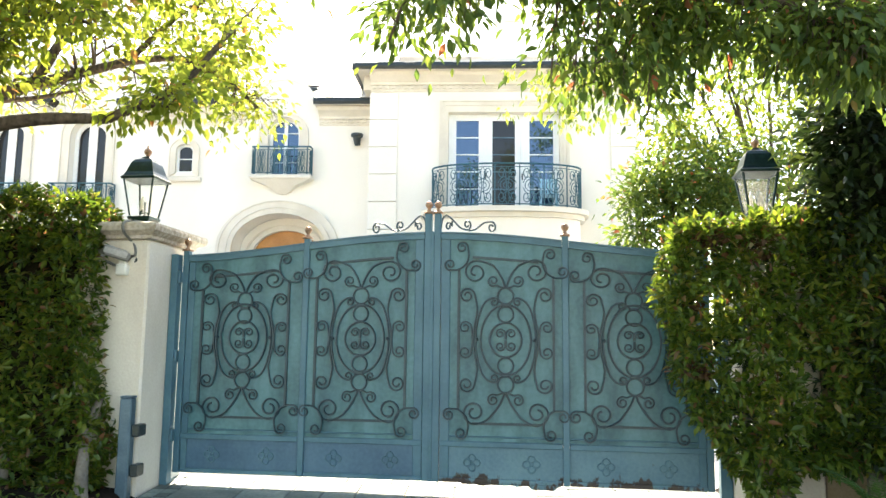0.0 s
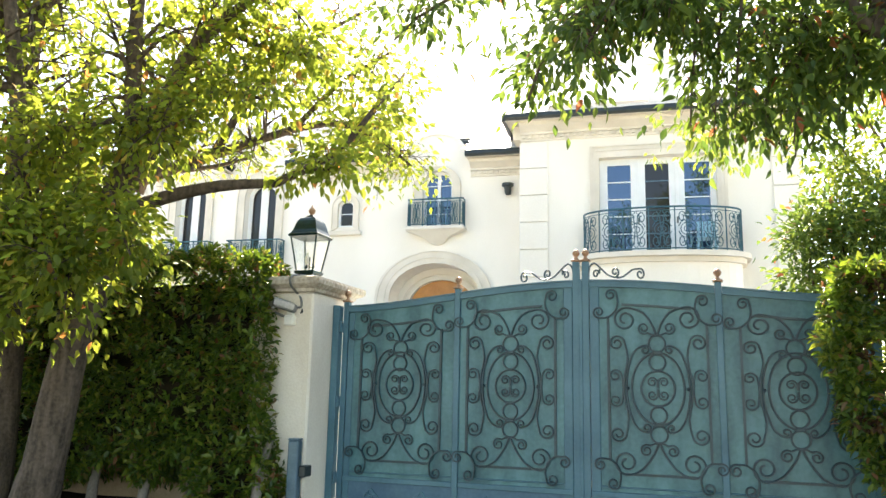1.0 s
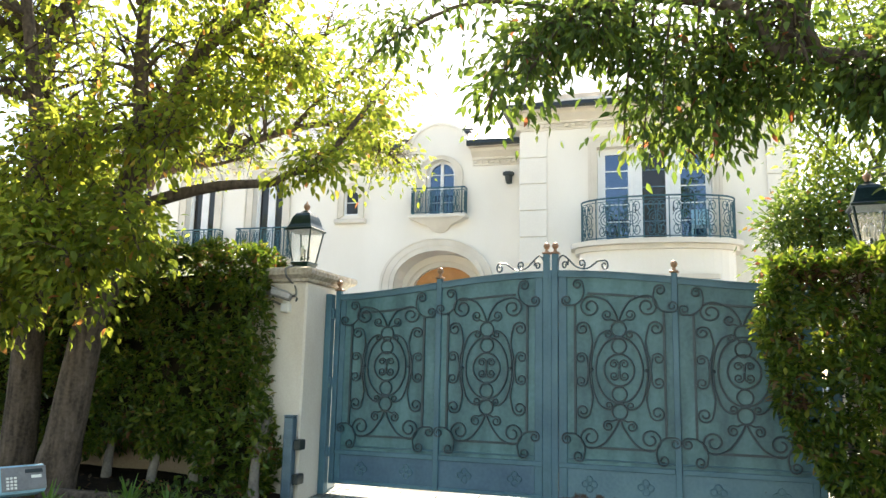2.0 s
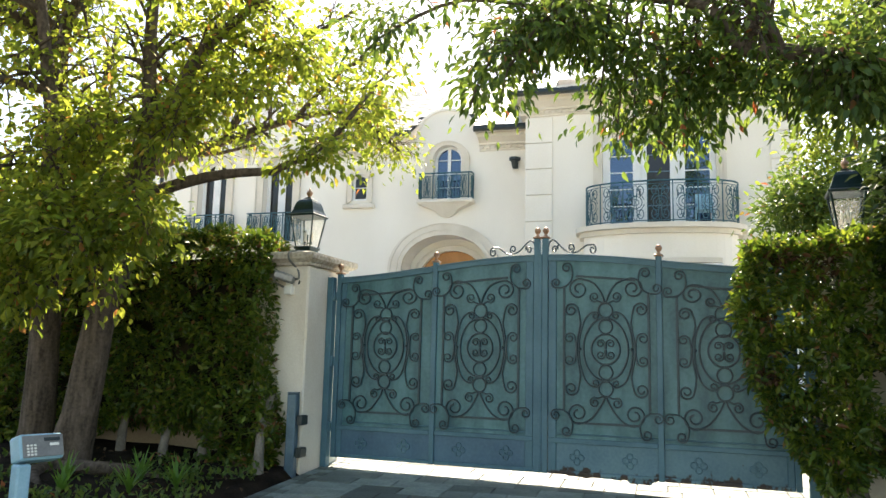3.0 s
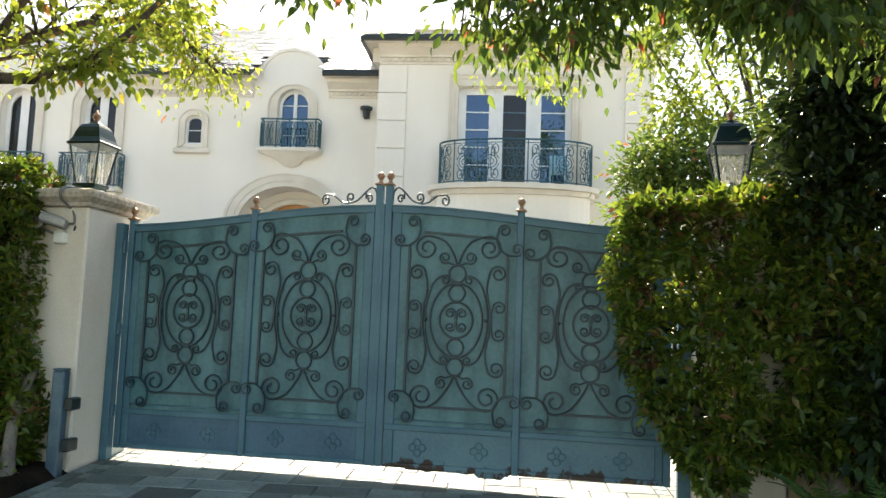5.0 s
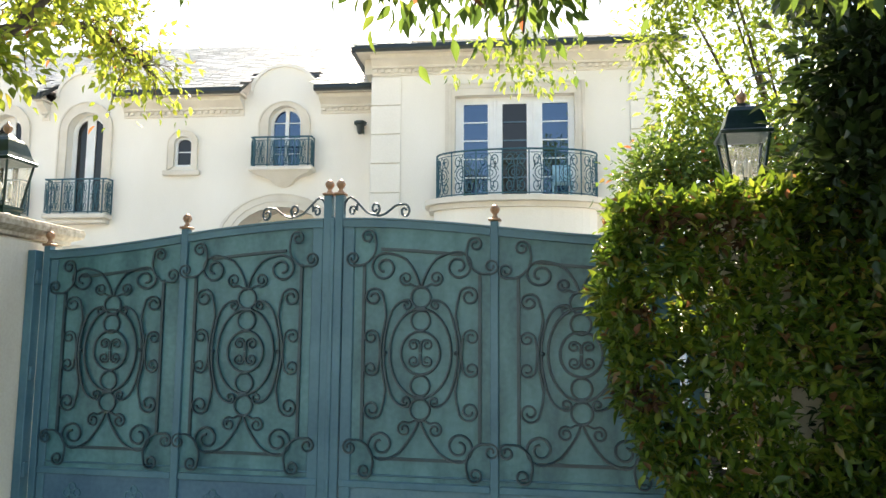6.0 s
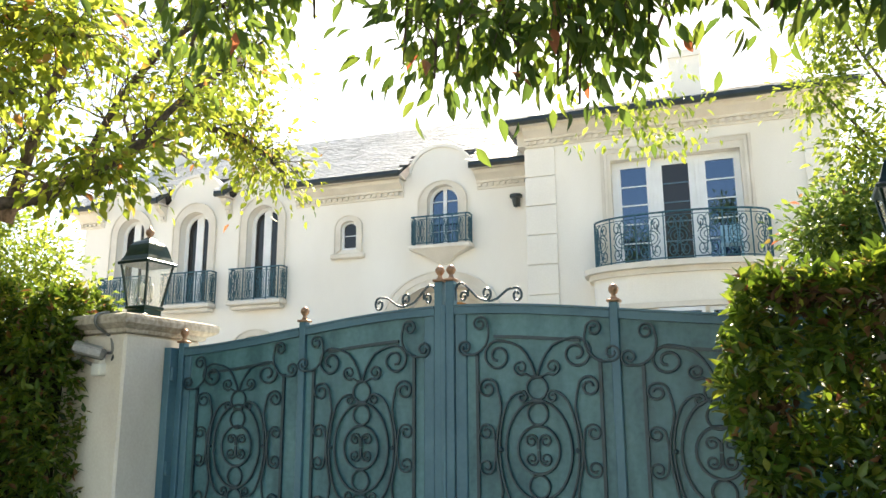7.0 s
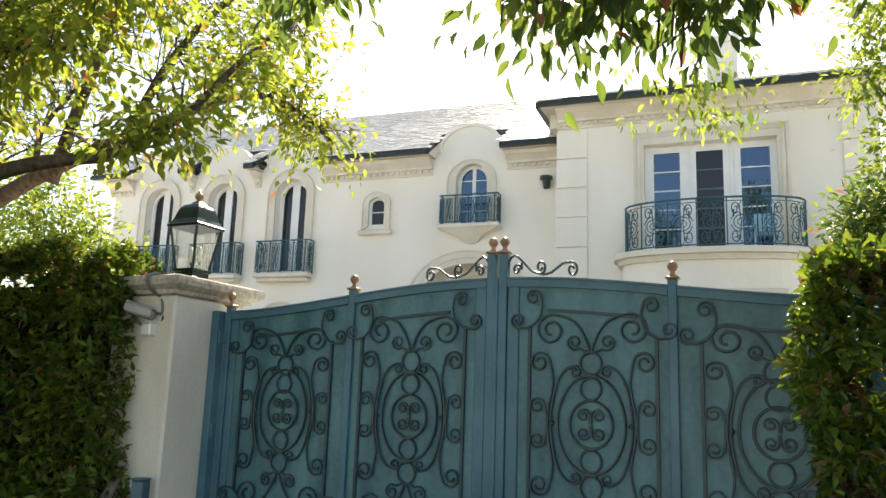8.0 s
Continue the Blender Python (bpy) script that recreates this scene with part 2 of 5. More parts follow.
def arch(x0, x1, z0, zs, rise, n=14):
    """Outline of an opening with an arched head, counter-clockwise in (x, z)."""
    cx, hw = (x0 + x1) / 2, (x1 - x0) / 2
    return [(x0, z0), (x1, z0)] + [(cx + hw * math.cos(math.pi * i / n), zs + rise * math.sin(math.pi * i / n)) for i in range(n + 1)]


def slab(bm, outline, holes, y0, y1):
    """A wall in the (x, z) plane between y0 and y1 with openings right through."""
    loops = [outline, *holes]
    flat = [q for lp in loops for q in lp]
    tris = tessellate_polygon([[Vector((x, z, 0)) for x, z in lp] for lp in loops])
    f = [bm.verts.new((x, y0, z)) for x, z in flat]
    b = [bm.verts.new((x, y1, z)) for x, z in flat]
    for t in tris:
        bm.faces.new([f[i] for i in t])
        bm.faces.new([b[i] for i in t][::-1])
    k = 0
    for lp in loops:
        n = len(lp)
        for i in range(n):
            j = (i + 1) % n
            bm.faces.new((f[k + i], f[k + j], b[k + j], b[k + i]))
        k += n
    bmesh.ops.recalc_face_normals(bm, faces=bm.faces)


def ring_slab(bm, outer, inner, y0, y1):
    slab(bm, outer, [inner], y0, y1)


def plate(bm, outline, y0, y1):
    slab(bm, outline, [], y0, y1)


def leaves(name, pts, dirs, size, material, parent, rng, droop=0.3, narrow=0.42, kind="stuff", label=""):
    """Many folded, pointed leaves at pts, growing roughly along dirs."""
    n = len(pts)
    d = dirs + rng.normal(0, 0.45, (n, 3))
    d[:, 2] -= droop
    d /= np.linalg.norm(d, axis=1)[:, None] + 1e-9
    up = rng.normal(0, 0.55, (n, 3)) + np.array([0, 0, 1.0])
    s = np.cross(d, up)
    s /= np.linalg.norm(s, axis=1)[:, None] + 1e-9
    w = np.cross(s, d)
    L = size * rng.uniform(0.6, 1.25, n)
    tmpl = [(0, 0, 0), (0.18, 0.30, 0.05), (0.18, -0.30, 0.05), (0.44, 0.5, 0.09), (0.44, -0.5, 0.09), (0.74, 0.34, 0.02), (0.74, -0.34, 0.02), (1.08, 0, -0.14), (0.5, 0, -0.04)]
    k_ = len(tmpl)
    V = np.empty((n, k_, 3))
    for k, (a, b, c) in enumerate(tmpl):
        V[:, k] = pts + L[:, None] * (a * d + b * narrow * s + c * w)
    F = np.array([(0, 8, 1), (0, 2, 8), (1, 8, 3), (2, 4, 8), (3, 8, 5), (4, 6, 8), (5, 8, 7), (6, 7, 8)])
    faces = (np.arange(n)[:, None, None] * k_ + F[None]).reshape(-1, 3)
    me = bpy.data.meshes.new(name)
    me.vertices.add(n * k_)
    me.vertices.foreach_set("co", V.reshape(-1))
    me.loops.add(len(faces) * 3)
    me.loops.foreach_set("vertex_index", faces.reshape(-1).astype(np.int32))
    me.polygons.add(len(faces))
    me.polygons.foreach_set("loop_start", np.arange(len(faces), dtype=np.int32) * 3)
    me.update(calc_edges=True)
    me.materials.append(material)
    ob = new(name, me)
    ob.parent = parent
    tagged(ob, label, "", "", kind)
    return ob

# ---- setting ----
def grid_sheet(name, xs, ys, fz, material, label, category="ground"):
    bm = bmesh.new()
    vs = [[bm.verts.new((x, y, fz(x, y))) for x in xs] for y in ys]
    for j in range(len(ys) - 1):
        for i in range(len(xs) - 1):
            bm.faces.new((vs[j][i], vs[j][i + 1], vs[j + 1][i + 1], vs[j + 1][i]))
    return tagged(link_mesh(name, bm, material, smooth=True), label, category, "", "structure")


def court_z(y):
    t = min(max((y - 11.0) / 9.0, 0), 1)
    return 1.5 * t * t * (3 - 2 * t)


def fall(y):
    """The drop of drive and beds towards the street."""
    return -0.055 * (8.0 - min(max(y, -3.2), 8.0))


G_XS = [-400, -120, -40, -20, -10, 0, 10, 20, 40, 120, 400]
G_YS = [-400, -100, -30, -10, -3.2, 0, 4, 8, 8.9] + [9 + 1.0 * i for i in range(13)] + [40, 120, 400]
grid_sheet("ground", G_XS, G_YS, lambda x, y: -0.07 + fall(y) + court_z(y), COURT, "pale sunlit paving and ground reaching the horizon")
road = grid_sheet("road", [-300, 0, 300], [-12, -3.2], lambda x, y: -0.66, ROAD, "grey asphalt street before the driveway", "road")
bm = bmesh.new()
box(bm, -3.42, -3.1, -0.3, 2.05, 8.75, -0.006)
drive = tagged(link_mesh("driveway", bm, JOINT), "driveway of grey-green slate pavers with mortar joints", "driveway", "", "structure")
drive.matrix_world = pose(0, 8.0, 0, math.degrees(math.atan(0.055))) @ Matrix.Translation((0, -8.0, 0))


def mound(side):
    def fz(x, y):
        d = (-3.42 - x) if side < 0 else (x - 2.05)
        k = 0.02 + 0.16 * (1 - math.exp(-max(d, 0) * 0.9))
        return k + 0.05 * noise.noise(Vector((x * 1.7, y * 1.7, 3.0))) + 0.025 * noise.noise(Vector((x * 6, y * 6, 1.0))) + fall(y) if d > 0.05 else fall(y) - 0.05
    return fz


bed_y = [-2.8 + 0.22 * i for i in range(53)]
grid_sheet("planting_bed_left", [-3.43 - 0.12 * i for i in range(14)] + [-5.3 - 0.4 * i for i in range(24)], bed_y, mound(-1), SOIL, "dark mulched soil bed beside the driveway", "soil bed")
grid_sheet("planting_bed_right", [2.06 + 0.12 * i for i in range(14)] + [3.9 + 0.4 * i for i in range(20)], bed_y, mound(1), SOIL, "dark mulched soil bed under the hedge", "soil bed")


def garden_wall(name, x0, x1, y0, y1):
    bm = bmesh.new()
    box(bm, x0, y0, -0.1, x1, y1, 2.15)
    w = tagged(link_mesh(name, bm, GARDEN_WALL), "rough ochre plaster garden wall behind the hedge", "wall", "", "structure")
    bm = bmesh.new()
    box(bm, x0, y0 - 0.06, 2.155, x1, y1 + 0.06, 2.27, bevel=0.02)
    part("coping", bm, LIMESTONE, w)


garden_wall("wall_west", -16.0, -4.36, 8.15, 8.45)
garden_wall("wall_east", 2.70, 12.0, 7.4, 7.7)


# ---- house ----
W, B = 25.2, 23.9                 # fronts of the long wing and of the projecting block
house = thing("house", (0, 0, 0), "two-storey cream stucco mansion with slate roof and iron balconies", "house")
DORMERS = [(-19.0, 1.18), (-16.2, 1.18), (-13.38, 1.18), (-6.84, 1.16)]
FRENCH = [-19.0, -16.2, -13.38]
EAVE_Z = 9.28


def bell(cx, hw, n=16):
    """Outline of a dormer's head, from right to left."""
    out = [(cx + hw + 0.16, EAVE_Z), (cx + hw + 0.04, EAVE_Z + 0.06), (cx + hw - 0.05, EAVE_Z + 0.16)]
    a = hw - 0.09
    out += [(cx + a * math.cos(math.pi * i / n), EAVE_Z + 0.24 + 0.82 * math.sin(math.pi * i / n)) for i in range(n + 1)]
    return out + [(cx - hw + 0.05, EAVE_Z + 0.16), (cx - hw - 0.04, EAVE_Z + 0.06), (cx - hw - 0.16, EAVE_Z)]


outline = [(-21.2, 1.2), (-3.2, 1.2), (-3.2, EAVE_Z)]
for cx, hw in reversed(DORMERS):
    outline += bell(cx, hw)
outline.append((-21.2, EAVE_Z))
SMALL = (-7.28, -6.24, 6.98, 8.45, 0.52)      # arched window over the entrance
TINY = (-10.36, -9.78, 7.08, 7.83, 0.22)
ENTRY = (-8.36, -5.2, 1.2, 4.57, 1.16)
LOW = (-14.25, -12.75, 2.2, 3.75, 0.62)
holes = [arch(cx - 0.62, cx + 0.62, 5.56, 8.3, 0.62) for cx in FRENCH] + [arch(*SMALL), arch(*TINY), arch(*LOW)]
bm = bmesh.new()
door_notch = arch(*ENTRY)
ring = door_notch[2:]
full = [(-21.2, 1.2), (ENTRY[0], 1.2)] + ring[::-1] + [(ENTRY[1], 1.2)] + outline[1:]
slab(bm, full, holes, W, W + 0.4)
part("wall", bm, STUCCO, house, "cream stucco wall of the long wing")

# side and rear of the wing, and its floor slab
part("wall", boxed(-21.2, W + 0.41, 1.2, -20.8, 33.19, EAVE_Z), STUCCO, house)
part("wall", boxed(-21.2, 33.2, 1.2, 4.18, 33.6, EAVE_Z), STUCCO, house)

# the block with its wide glazed opening
bm = bmesh.new()
slab(bm, [(-3.70, 1.2), (4.54, 1.2), (4.54, 9.92), (-3.70, 9.92)],
     [[(-1.27, 5.56), (2.16, 5.56), (2.16, 8.70), (-1.27, 8.70)]], B, B + 0.35)
part("wall", bm, STUCCO, house, "cream stucco front of the projecting block")
part("wall", boxed(-3.70, B + 0.352, 1.2, -3.35, W + 0.3, 9.92), STUCCO, house)
part("wall", boxed(4.19, B + 0.352, 1.2, 4.54, 33.6, 9.92), STUCCO, house)
# near-black lining and floor stand for the unlit room behind the openings
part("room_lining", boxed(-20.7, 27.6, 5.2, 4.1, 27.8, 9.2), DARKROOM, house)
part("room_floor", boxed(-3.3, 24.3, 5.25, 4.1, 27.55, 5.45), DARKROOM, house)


def quoins(x0, x1, y, z0, z1, step, proud):
    z = z1
    while z > z0:
        b = bmesh.new()
        box(b, x0, y - proud, max(z - step + 0.025, z0), x1, y - 0.002, z, bevel=0.012)
        part("quoin_stone", b, STUCCO, house)
        z -= step


quoins(-3.74, -2.85, B, 1.3, 9.33, 0.868, 0.055)
quoins(3.72, 4.57, B, 1.3, 9.33, 0.868, 0.055)


def cornice(x0, x1, y, z, frieze=True):
    """Stepped moulding under an eave with a row of dentils; z is the soffit's height."""
    b = bmesh.new()
    prof = [(0.0, -0.54), (-0.04, -0.54), (-0.05, -0.50), (-0.05, -0.36), (-0.13, -0.34), (-0.13, -0.27), (-0.2, -0.22), (-0.3, -0.16), (-0.38, -0.12), (-0.42, -0.05), (-0.42, 0.0), (0.0, 0.0)]
    a = [b.verts.new((x0, y + p - 0.002, z + q)) for p, q in prof]
    c = [b.verts.new((x1, y + p - 0.002, z + q)) for p, q in prof]
    n = len(prof)
    for i in range(n):
        b.faces.new((a[i], a[(i + 1) % n], c[(i + 1) % n], c[i]))
    b.faces.new(a[::-1])
    b.faces.new(c)
    bmesh.ops.recalc_face_normals(b, faces=b.faces)
    part("cornice", b, LIMESTONE, house)
    b = bmesh.new()
    k = int((x1 - x0) / 0.2)
    for i in range(k):
        x = x0 + 0.05 + i * (x1 - x0 - 0.1) / max(k, 1)
        box(b, x, y - 0.125, z - 0.46, x + 0.11, y - 0.054, z - 0.365)
    tagged(part("dentil_course", b, LIMESTONE, house), "", "", "", "stuff")


def eave(x0, x1, y, z, over=0.62):
    b = bmesh.new()
    box(b, x0, y - over, z + 0.012, x1, y + 0.1, z + 0.05)
    part("soffit", b, LIMESTONE, house)
    b = bmesh.new()
    prof = [(-over - 0.10, z + 0.18), (-over - 0.12, z + 0.06), (-over - 0.08, z - 0.01), (-over, z - 0.01), (-over, z + 0.18)]
    a = [b.verts.new((x0, y + p, q)) for p, q in prof]
    c = [b.verts.new((x1, y + p, q)) for p, q in prof]
    n = len(prof)
    for i in range(n):
        b.faces.new((a[i], a[(i + 1) % n], c[(i + 1) % n], c[i]))
    b.faces.new(a[::-1])
    b.faces.new(c)
    bmesh.ops.recalc_face_normals(b, faces=b.faces)
    part("gutter", b, GUTTER, house, "dark metal gutter")


SEGS = [(-21.7, -20.29), (-17.71, -17.49), (-14.91, -14.67), (-12.09, -8.11), (-5.60, -3.72)]
for x0, x1 in SEGS:
    cornice(x0 + (0.3 if x0 < -21 else 0), x1, W, EAVE_Z - 0.06)
    eave(x0 - 0.08, x1 + 0.08, W, EAVE_Z - 0.05)
cornice(-3.72, 4.6, B, 9.92)
eave(-4.12, 5.1, B, 9.90, 0.65)
# return of the block's eave along its side
bm = bmesh.new()
box(bm, -4.24, B - 0.64, 9.89, -4.13, W + 2.5, 10.07)
part("gutter", bm, GUTTER, house)
bm = bmesh.new()
box(bm, -4.125, B - 0.02, 9.945, -3.72, W + 2.5, 9.985)
part("soffit", bm, LIMESTONE, house)
bm = bmesh.new()
box(bm, -3.96, B - 0.02, 9.45, -3.705, W + 2.0, 9.90)
part("cornice", bm, LIMESTONE, house)


def slope(name, x0, x1, y0, z0, y1, z1, gaps=(), hip0=0.0, hip1=0.0, mat=SLATE):
    """A roof plane covered with overlapping slates; gaps are x spans left open near the eave."""
    t_in = 0.0 if not gaps else (W + 0.45 - y0) / (y1 - y0)

    def deck(a0, a1, c0, c1, ta, tb):
        b = bmesh.new()
        ya, yb, za, zb = y0 + (y1 - y0) * ta, y0 + (y1 - y0) * tb, z0 + (z1 - z0) * ta - 0.03, z0 + (z1 - z0) * tb - 0.03
        v = [b.verts.new(p) for p in ((a0, ya, za), (a1, ya, za), (c1, yb, zb), (c0, yb, zb))]
        w = [b.verts.new(p.co + Vector((0, 0, -0.12))) for p in v]
        b.faces.new(v)
        b.faces.new(w[::-1])
        for i in range(4):
            b.faces.new((v[i], w[i], w[(i + 1) % 4], v[(i + 1) % 4]))
        bmesh.ops.recalc_face_normals(b, faces=b.faces)
        part(name, b, GUTTER, house)
    deck(x0 + hip0 * t_in, x1 - hip1 * t_in, x0 + hip0, x1 - hip1, t_in, 1.0)
    if gaps:
        edges = [x0] + [g for span in gaps for g in span] + [x1]
        for a0, a1 in zip(edges[::2], edges[1::2]):
            deck(a0, a1, a0 + (hip0 * t_in if a0 == x0 else 0), a1, 0.0, t_in - 0.002)
    rng = random.Random(5)
    run = math.hypot(y1 - y0, z1 - z0)
    rows = int(run / 0.19)
    verts, faces = [], []
    dy, dz = (y1 - y0) / run, (z1 - z0) / run
    for r in range(rows):
        s = r * run / rows
        xa, xb = x0 + hip0 * r / rows, x1 - hip1 * r / rows
        x = xa - rng.uniform(0, 0.25)
        while x < xb:
            wd = rng.uniform(0.22, 0.36)
            a, c = max(x, xa), min(x + wd - 0.012, xb)
            x += wd
            if c - a < 0.03 or any(g0 < (a + c) / 2 < g1 and s < 1.4 for g0, g1 in gaps):
                continue
            lo, hi = s - rng.uniform(0, 0.035), s + run / rows + 0.06
            t = 0.034 + rng.uniform(0, 0.02)
            k = len(verts)
            for q, h in ((lo, t), (hi, 0.004), (lo, t - 0.034)):
                for xx in (a, c):
                    verts.append((xx, y0 + dy * q - dz * h, z0 + dz * q + dy * h))
            faces += [(k, k + 1, k + 3, k + 2), (k + 4, k + 5, k + 1, k)]
    me = bpy.data.meshes.new("slate_covering")
    me.from_pydata(verts, [], faces)
    me.materials.append(mat)
    ob = new("slate_covering", me)
    ob.parent = house
    tagged(ob, "weathered grey roof slates", "", "", "stuff")


slope("roof", -21.9, -3.4, W - 0.68, EAVE_Z + 0.12, 29.3, 12.66, [(cx - hw, cx + hw) for cx, hw in DORMERS], 1.5, 0)
slope("roof", -4.22, 5.2, B - 0.72, 10.05, 28.2, 12.05, (), 4.2, 4.2)
bm = bmesh.new()
v = [bm.verts.new(p) for p in ((-21.9, 34.0, 9.4), (5.2, 34.0, 9.4), (5.2, 29.3, 12.66), (-20.4, 29.3, 12.66))]
bm.faces.new(v)
v2 = [bm.verts.new(p) for p in ((-4.22, B - 0.72, 10.05), (-0.02, 28.2, 12.05), (-4.22, 30.0, 10.05))]
bm.faces.new(v2)
v3 = [bm.verts.new(p) for p in ((5.2, B - 0.72, 10.08), (1.0, 28.2, 12.05), (5.2, 30.0, 10.08))]
bm.faces.new(v3)
v4 = [bm.verts.new(p) for p in ((-21.9, W - 0.68, 9.4), (-20.4, 29.3, 12.66), (-21.9, 34.0, 9.4))]
bm.faces.new(v4)
bmesh.ops.solidify(bm, geom=bm.faces[:], thickness=0.08)
part("roof", bm, SLATE, house)

# dormer barrels and their trim
for cx, hw in DORMERS:
    prof = bell(cx, hw)
    b = bmesh.new()
    a = [b.verts.new((x, W + 0.42, z - 0.02)) for x, z in prof]
    c = [b.verts.new((x, W + 2.4, z - 0.02)) for x, z in prof]
    for i in range(len(prof) - 1):
        b.faces.new((a[i], a[i + 1], c[i + 1], c[i]))
    part("dormer_roof", b, GUTTER, house)
    b = bmesh.new()
    inner = [(cx + (x - cx) * 0.93, z - 0.09) for x, z in prof]
    band = prof[3:-3] + inner[3:-3][::-1]
    plate(b, band, W - 0.07, W - 0.003)
    part("dormer_moulding", b, STUCCO, house)


def trim(o, i, y, proud=0.07, mat=LIMESTONE, name="surround"):
    z0 = o[0][1]
    i = [(x, max(z, z0)) for x, z in i]
    b = bmesh.new()
    plate(b, o[1:] + o[:1] + (i[1:] + i[:1])[::-1], y - proud, y - 0.002)
    bead = [(x * 0.955 + 0.045 * sum(q[0] for q in o) / len(o), z - (0.035 if z > z0 + 0.01 else 0)) for x, z in o]
    plate(b, o[1:] + o[:1] + (bead[1:] + bead[:1])[::-1], y - proud - 0.035, y - proud - 0.001)
    return part(name, b, mat, house)


def glazed(name, x0, x1, z0, zs, rise, y, leaves_n, bars, frame_w=0.07, label="", stile=0.06, pane=PANE):
    """An arched or square window: frame, leaves with panes and glazing bars."""
    w = new(name)
    w.parent = house
    if label:
        w["label"] = label
    o = arch(x0, x1, z0, zs, rise) if rise else [(x0, z0), (x1, z0), (x1, zs), (x0, zs)]
    i = arch(x0 + frame_w, x1 - frame_w, z0 + frame_w, zs, rise - frame_w) if rise else [(x0 + frame_w, z0 + frame_w), (x1 - frame_w, z0 + frame_w), (x1 - frame_w, zs - frame_w), (x0 + frame_w, zs - frame_w)]
    b = bmesh.new()
    ring_slab(b, o, i, y - 0.04, y + 0.04)
    part("window_frame", b, WHITE, w)
    b = bmesh.new()
    plate(b, i, y + 0.012, y + 0.022)
    part("pane", b, pane, w)
    top = zs + rise
    for k in range(1, leaves_n):
        x = x0 + (x1 - x0) * k / leaves_n
        part("stile", boxed(x - stile, y - 0.035, z0 + frame_w, x + stile, y + 0.008, top - frame_w, bevel=0.006), WHITE, w)
    for k in range(1, bars + 1):
        z = z0 + (top - z0) * k / (bars + 1)
        part("glazing_bar", boxed(x0 + frame_w, y - 0.02, z - 0.014, x1 - frame_w, y + 0.006, z + 0.014), WHITE, w)
    return w


for cx in FRENCH:
    trim(arch(cx - 0.92, cx + 0.92, 5.56, 8.35, 0.92), arch(cx - 0.62, cx + 0.62, 5.555, 8.3, 0.62), W)
    w = glazed("window", cx - 0.62, cx + 0.62, 5.56, 8.3, 0.62, W + 0.33, 2, 0, 0.14, "arched white french window", 0.15, DIM_PANE)
trim(arch(-7.60, -5.94, 6.98, 8.4, 0.72), arch(SMALL[0] - 0.002, SMALL[1] + 0.002, 6.975, 8.45, 0.522), W)
glazed("window", *SMALL, W + 0.24, 2, 3, 0.09, "small arched white french window over the entrance")
trim(arch(-10.57, -9.57, 6.94, 7.83, 0.42), arch(TINY[0], TINY[1], 7.07, 7.83, 0.22), W)
glazed("window", *TINY, W + 0.12, 1, 1, 0.07, "tiny arched window", 0.06, DIM_PANE)
part("window_sill", boxed(-10.68, W - 0.16, 6.77, -9.46, W - 0.003, 6.935, bevel=0.03), LIMESTONE, house)
trim(arch(-14.5, -12.5, 2.2, 3.75, 0.84), arch(-14.25, -12.75, 2.195, 3.75, 0.62), W)
glazed("window", *LOW, W + 0.2, 2, 3, 0.09)

# entrance: deep arched porch with a wooden door
trim(arch(-8.86, -4.82, 1.2, 4.57, 1.58), arch(ENTRY[0], ENTRY[1], 1.195, 4.57, 1.16), W, 0.10)
trim(arch(-8.58, -5.08, 1.2, 4.57, 1.36), arch(ENTRY[0] + 0.01, ENTRY[1] - 0.01, 1.195, 4.57, 1.15), W - 0.1, 0.04)
bm = bmesh.new()
o = arch(*ENTRY)[2:]
a = [bm.verts.new((x, W + 0.4, z)) for x, z in [(ENTRY[1], 1.2)] + o + [(ENTRY[0], 1.2)]]
c = [bm.verts.new((x, W + 0.9, z)) for x, z in [(ENTRY[1], 1.2)] + o + [(ENTRY[0], 1.2)]]
for i in range(len(a) - 1):
    bm.faces.new((a[i], a[i + 1], c[i + 1], c[i]))
part("porch_vault", bm, STUCCO, house)
bm = bmesh.new()
slab(bm, [(-8.6, 1.2), (-5.0, 1.2), (-5.0, 6.0), (-8.6, 6.0)], [arch(-7.95, -5.59, 1.25, 4.35, 0.95)], W + 0.905, W + 1.1)
part("porch_wall", bm, STUCCO, house)
trim(arch(-8.18, -5.36, 1.2, 4.35, 1.14), arch(-7.95, -5.59, 1.195, 4.35, 0.95), W + 0.9, 0.08)
bm = bmesh.new()
plate(bm, arch(-7.95, -5.59, 1.25, 4.35, 0.95), W + 1.02, W + 1.1)
door = part("front_door", bm, DOORWOOD, house, "arched honey-brown wooden double door")
for s in (-1, 1):
    for z0, z1 in ((1.5, 2.6), (2.8, 3.9), (4.1, 4.75)):
        part("door_panel", boxed(-6.77 + s * 0.55 - 0.38, W + 0.99, z0, -6.77 + s * 0.55 + 0.38, W + 1.017, z1, bevel=0.02), DOORWOOD, door)
part("transom_bar", boxed(-7.9, W + 0.97, 4.0, -5.64, W + 1.018, 4.07, bevel=0.01), DOORWOOD, door)

# wide opening with three glazed leaves
trim([(-1.55, 5.56), (2.46, 5.56), (2.46, 9.08), (-1.55, 9.08)], [(-1.27, 5.555), (2.16, 5.555), (2.16, 8.70), (-1.27, 8.70)], B, 0.06)
trim([(-1.45, 5.56), (2.35, 5.56), (2.35, 8.94), (-1.45, 8.94)], [(-1.27, 5.555), (2.16, 5.555), (2.16, 8.70), (-1.27, 8.70)], B - 0.06, 0.04)
wide = new("window")
wide.parent = house
wide["label"] = "wide white glazed doors in three leaves"
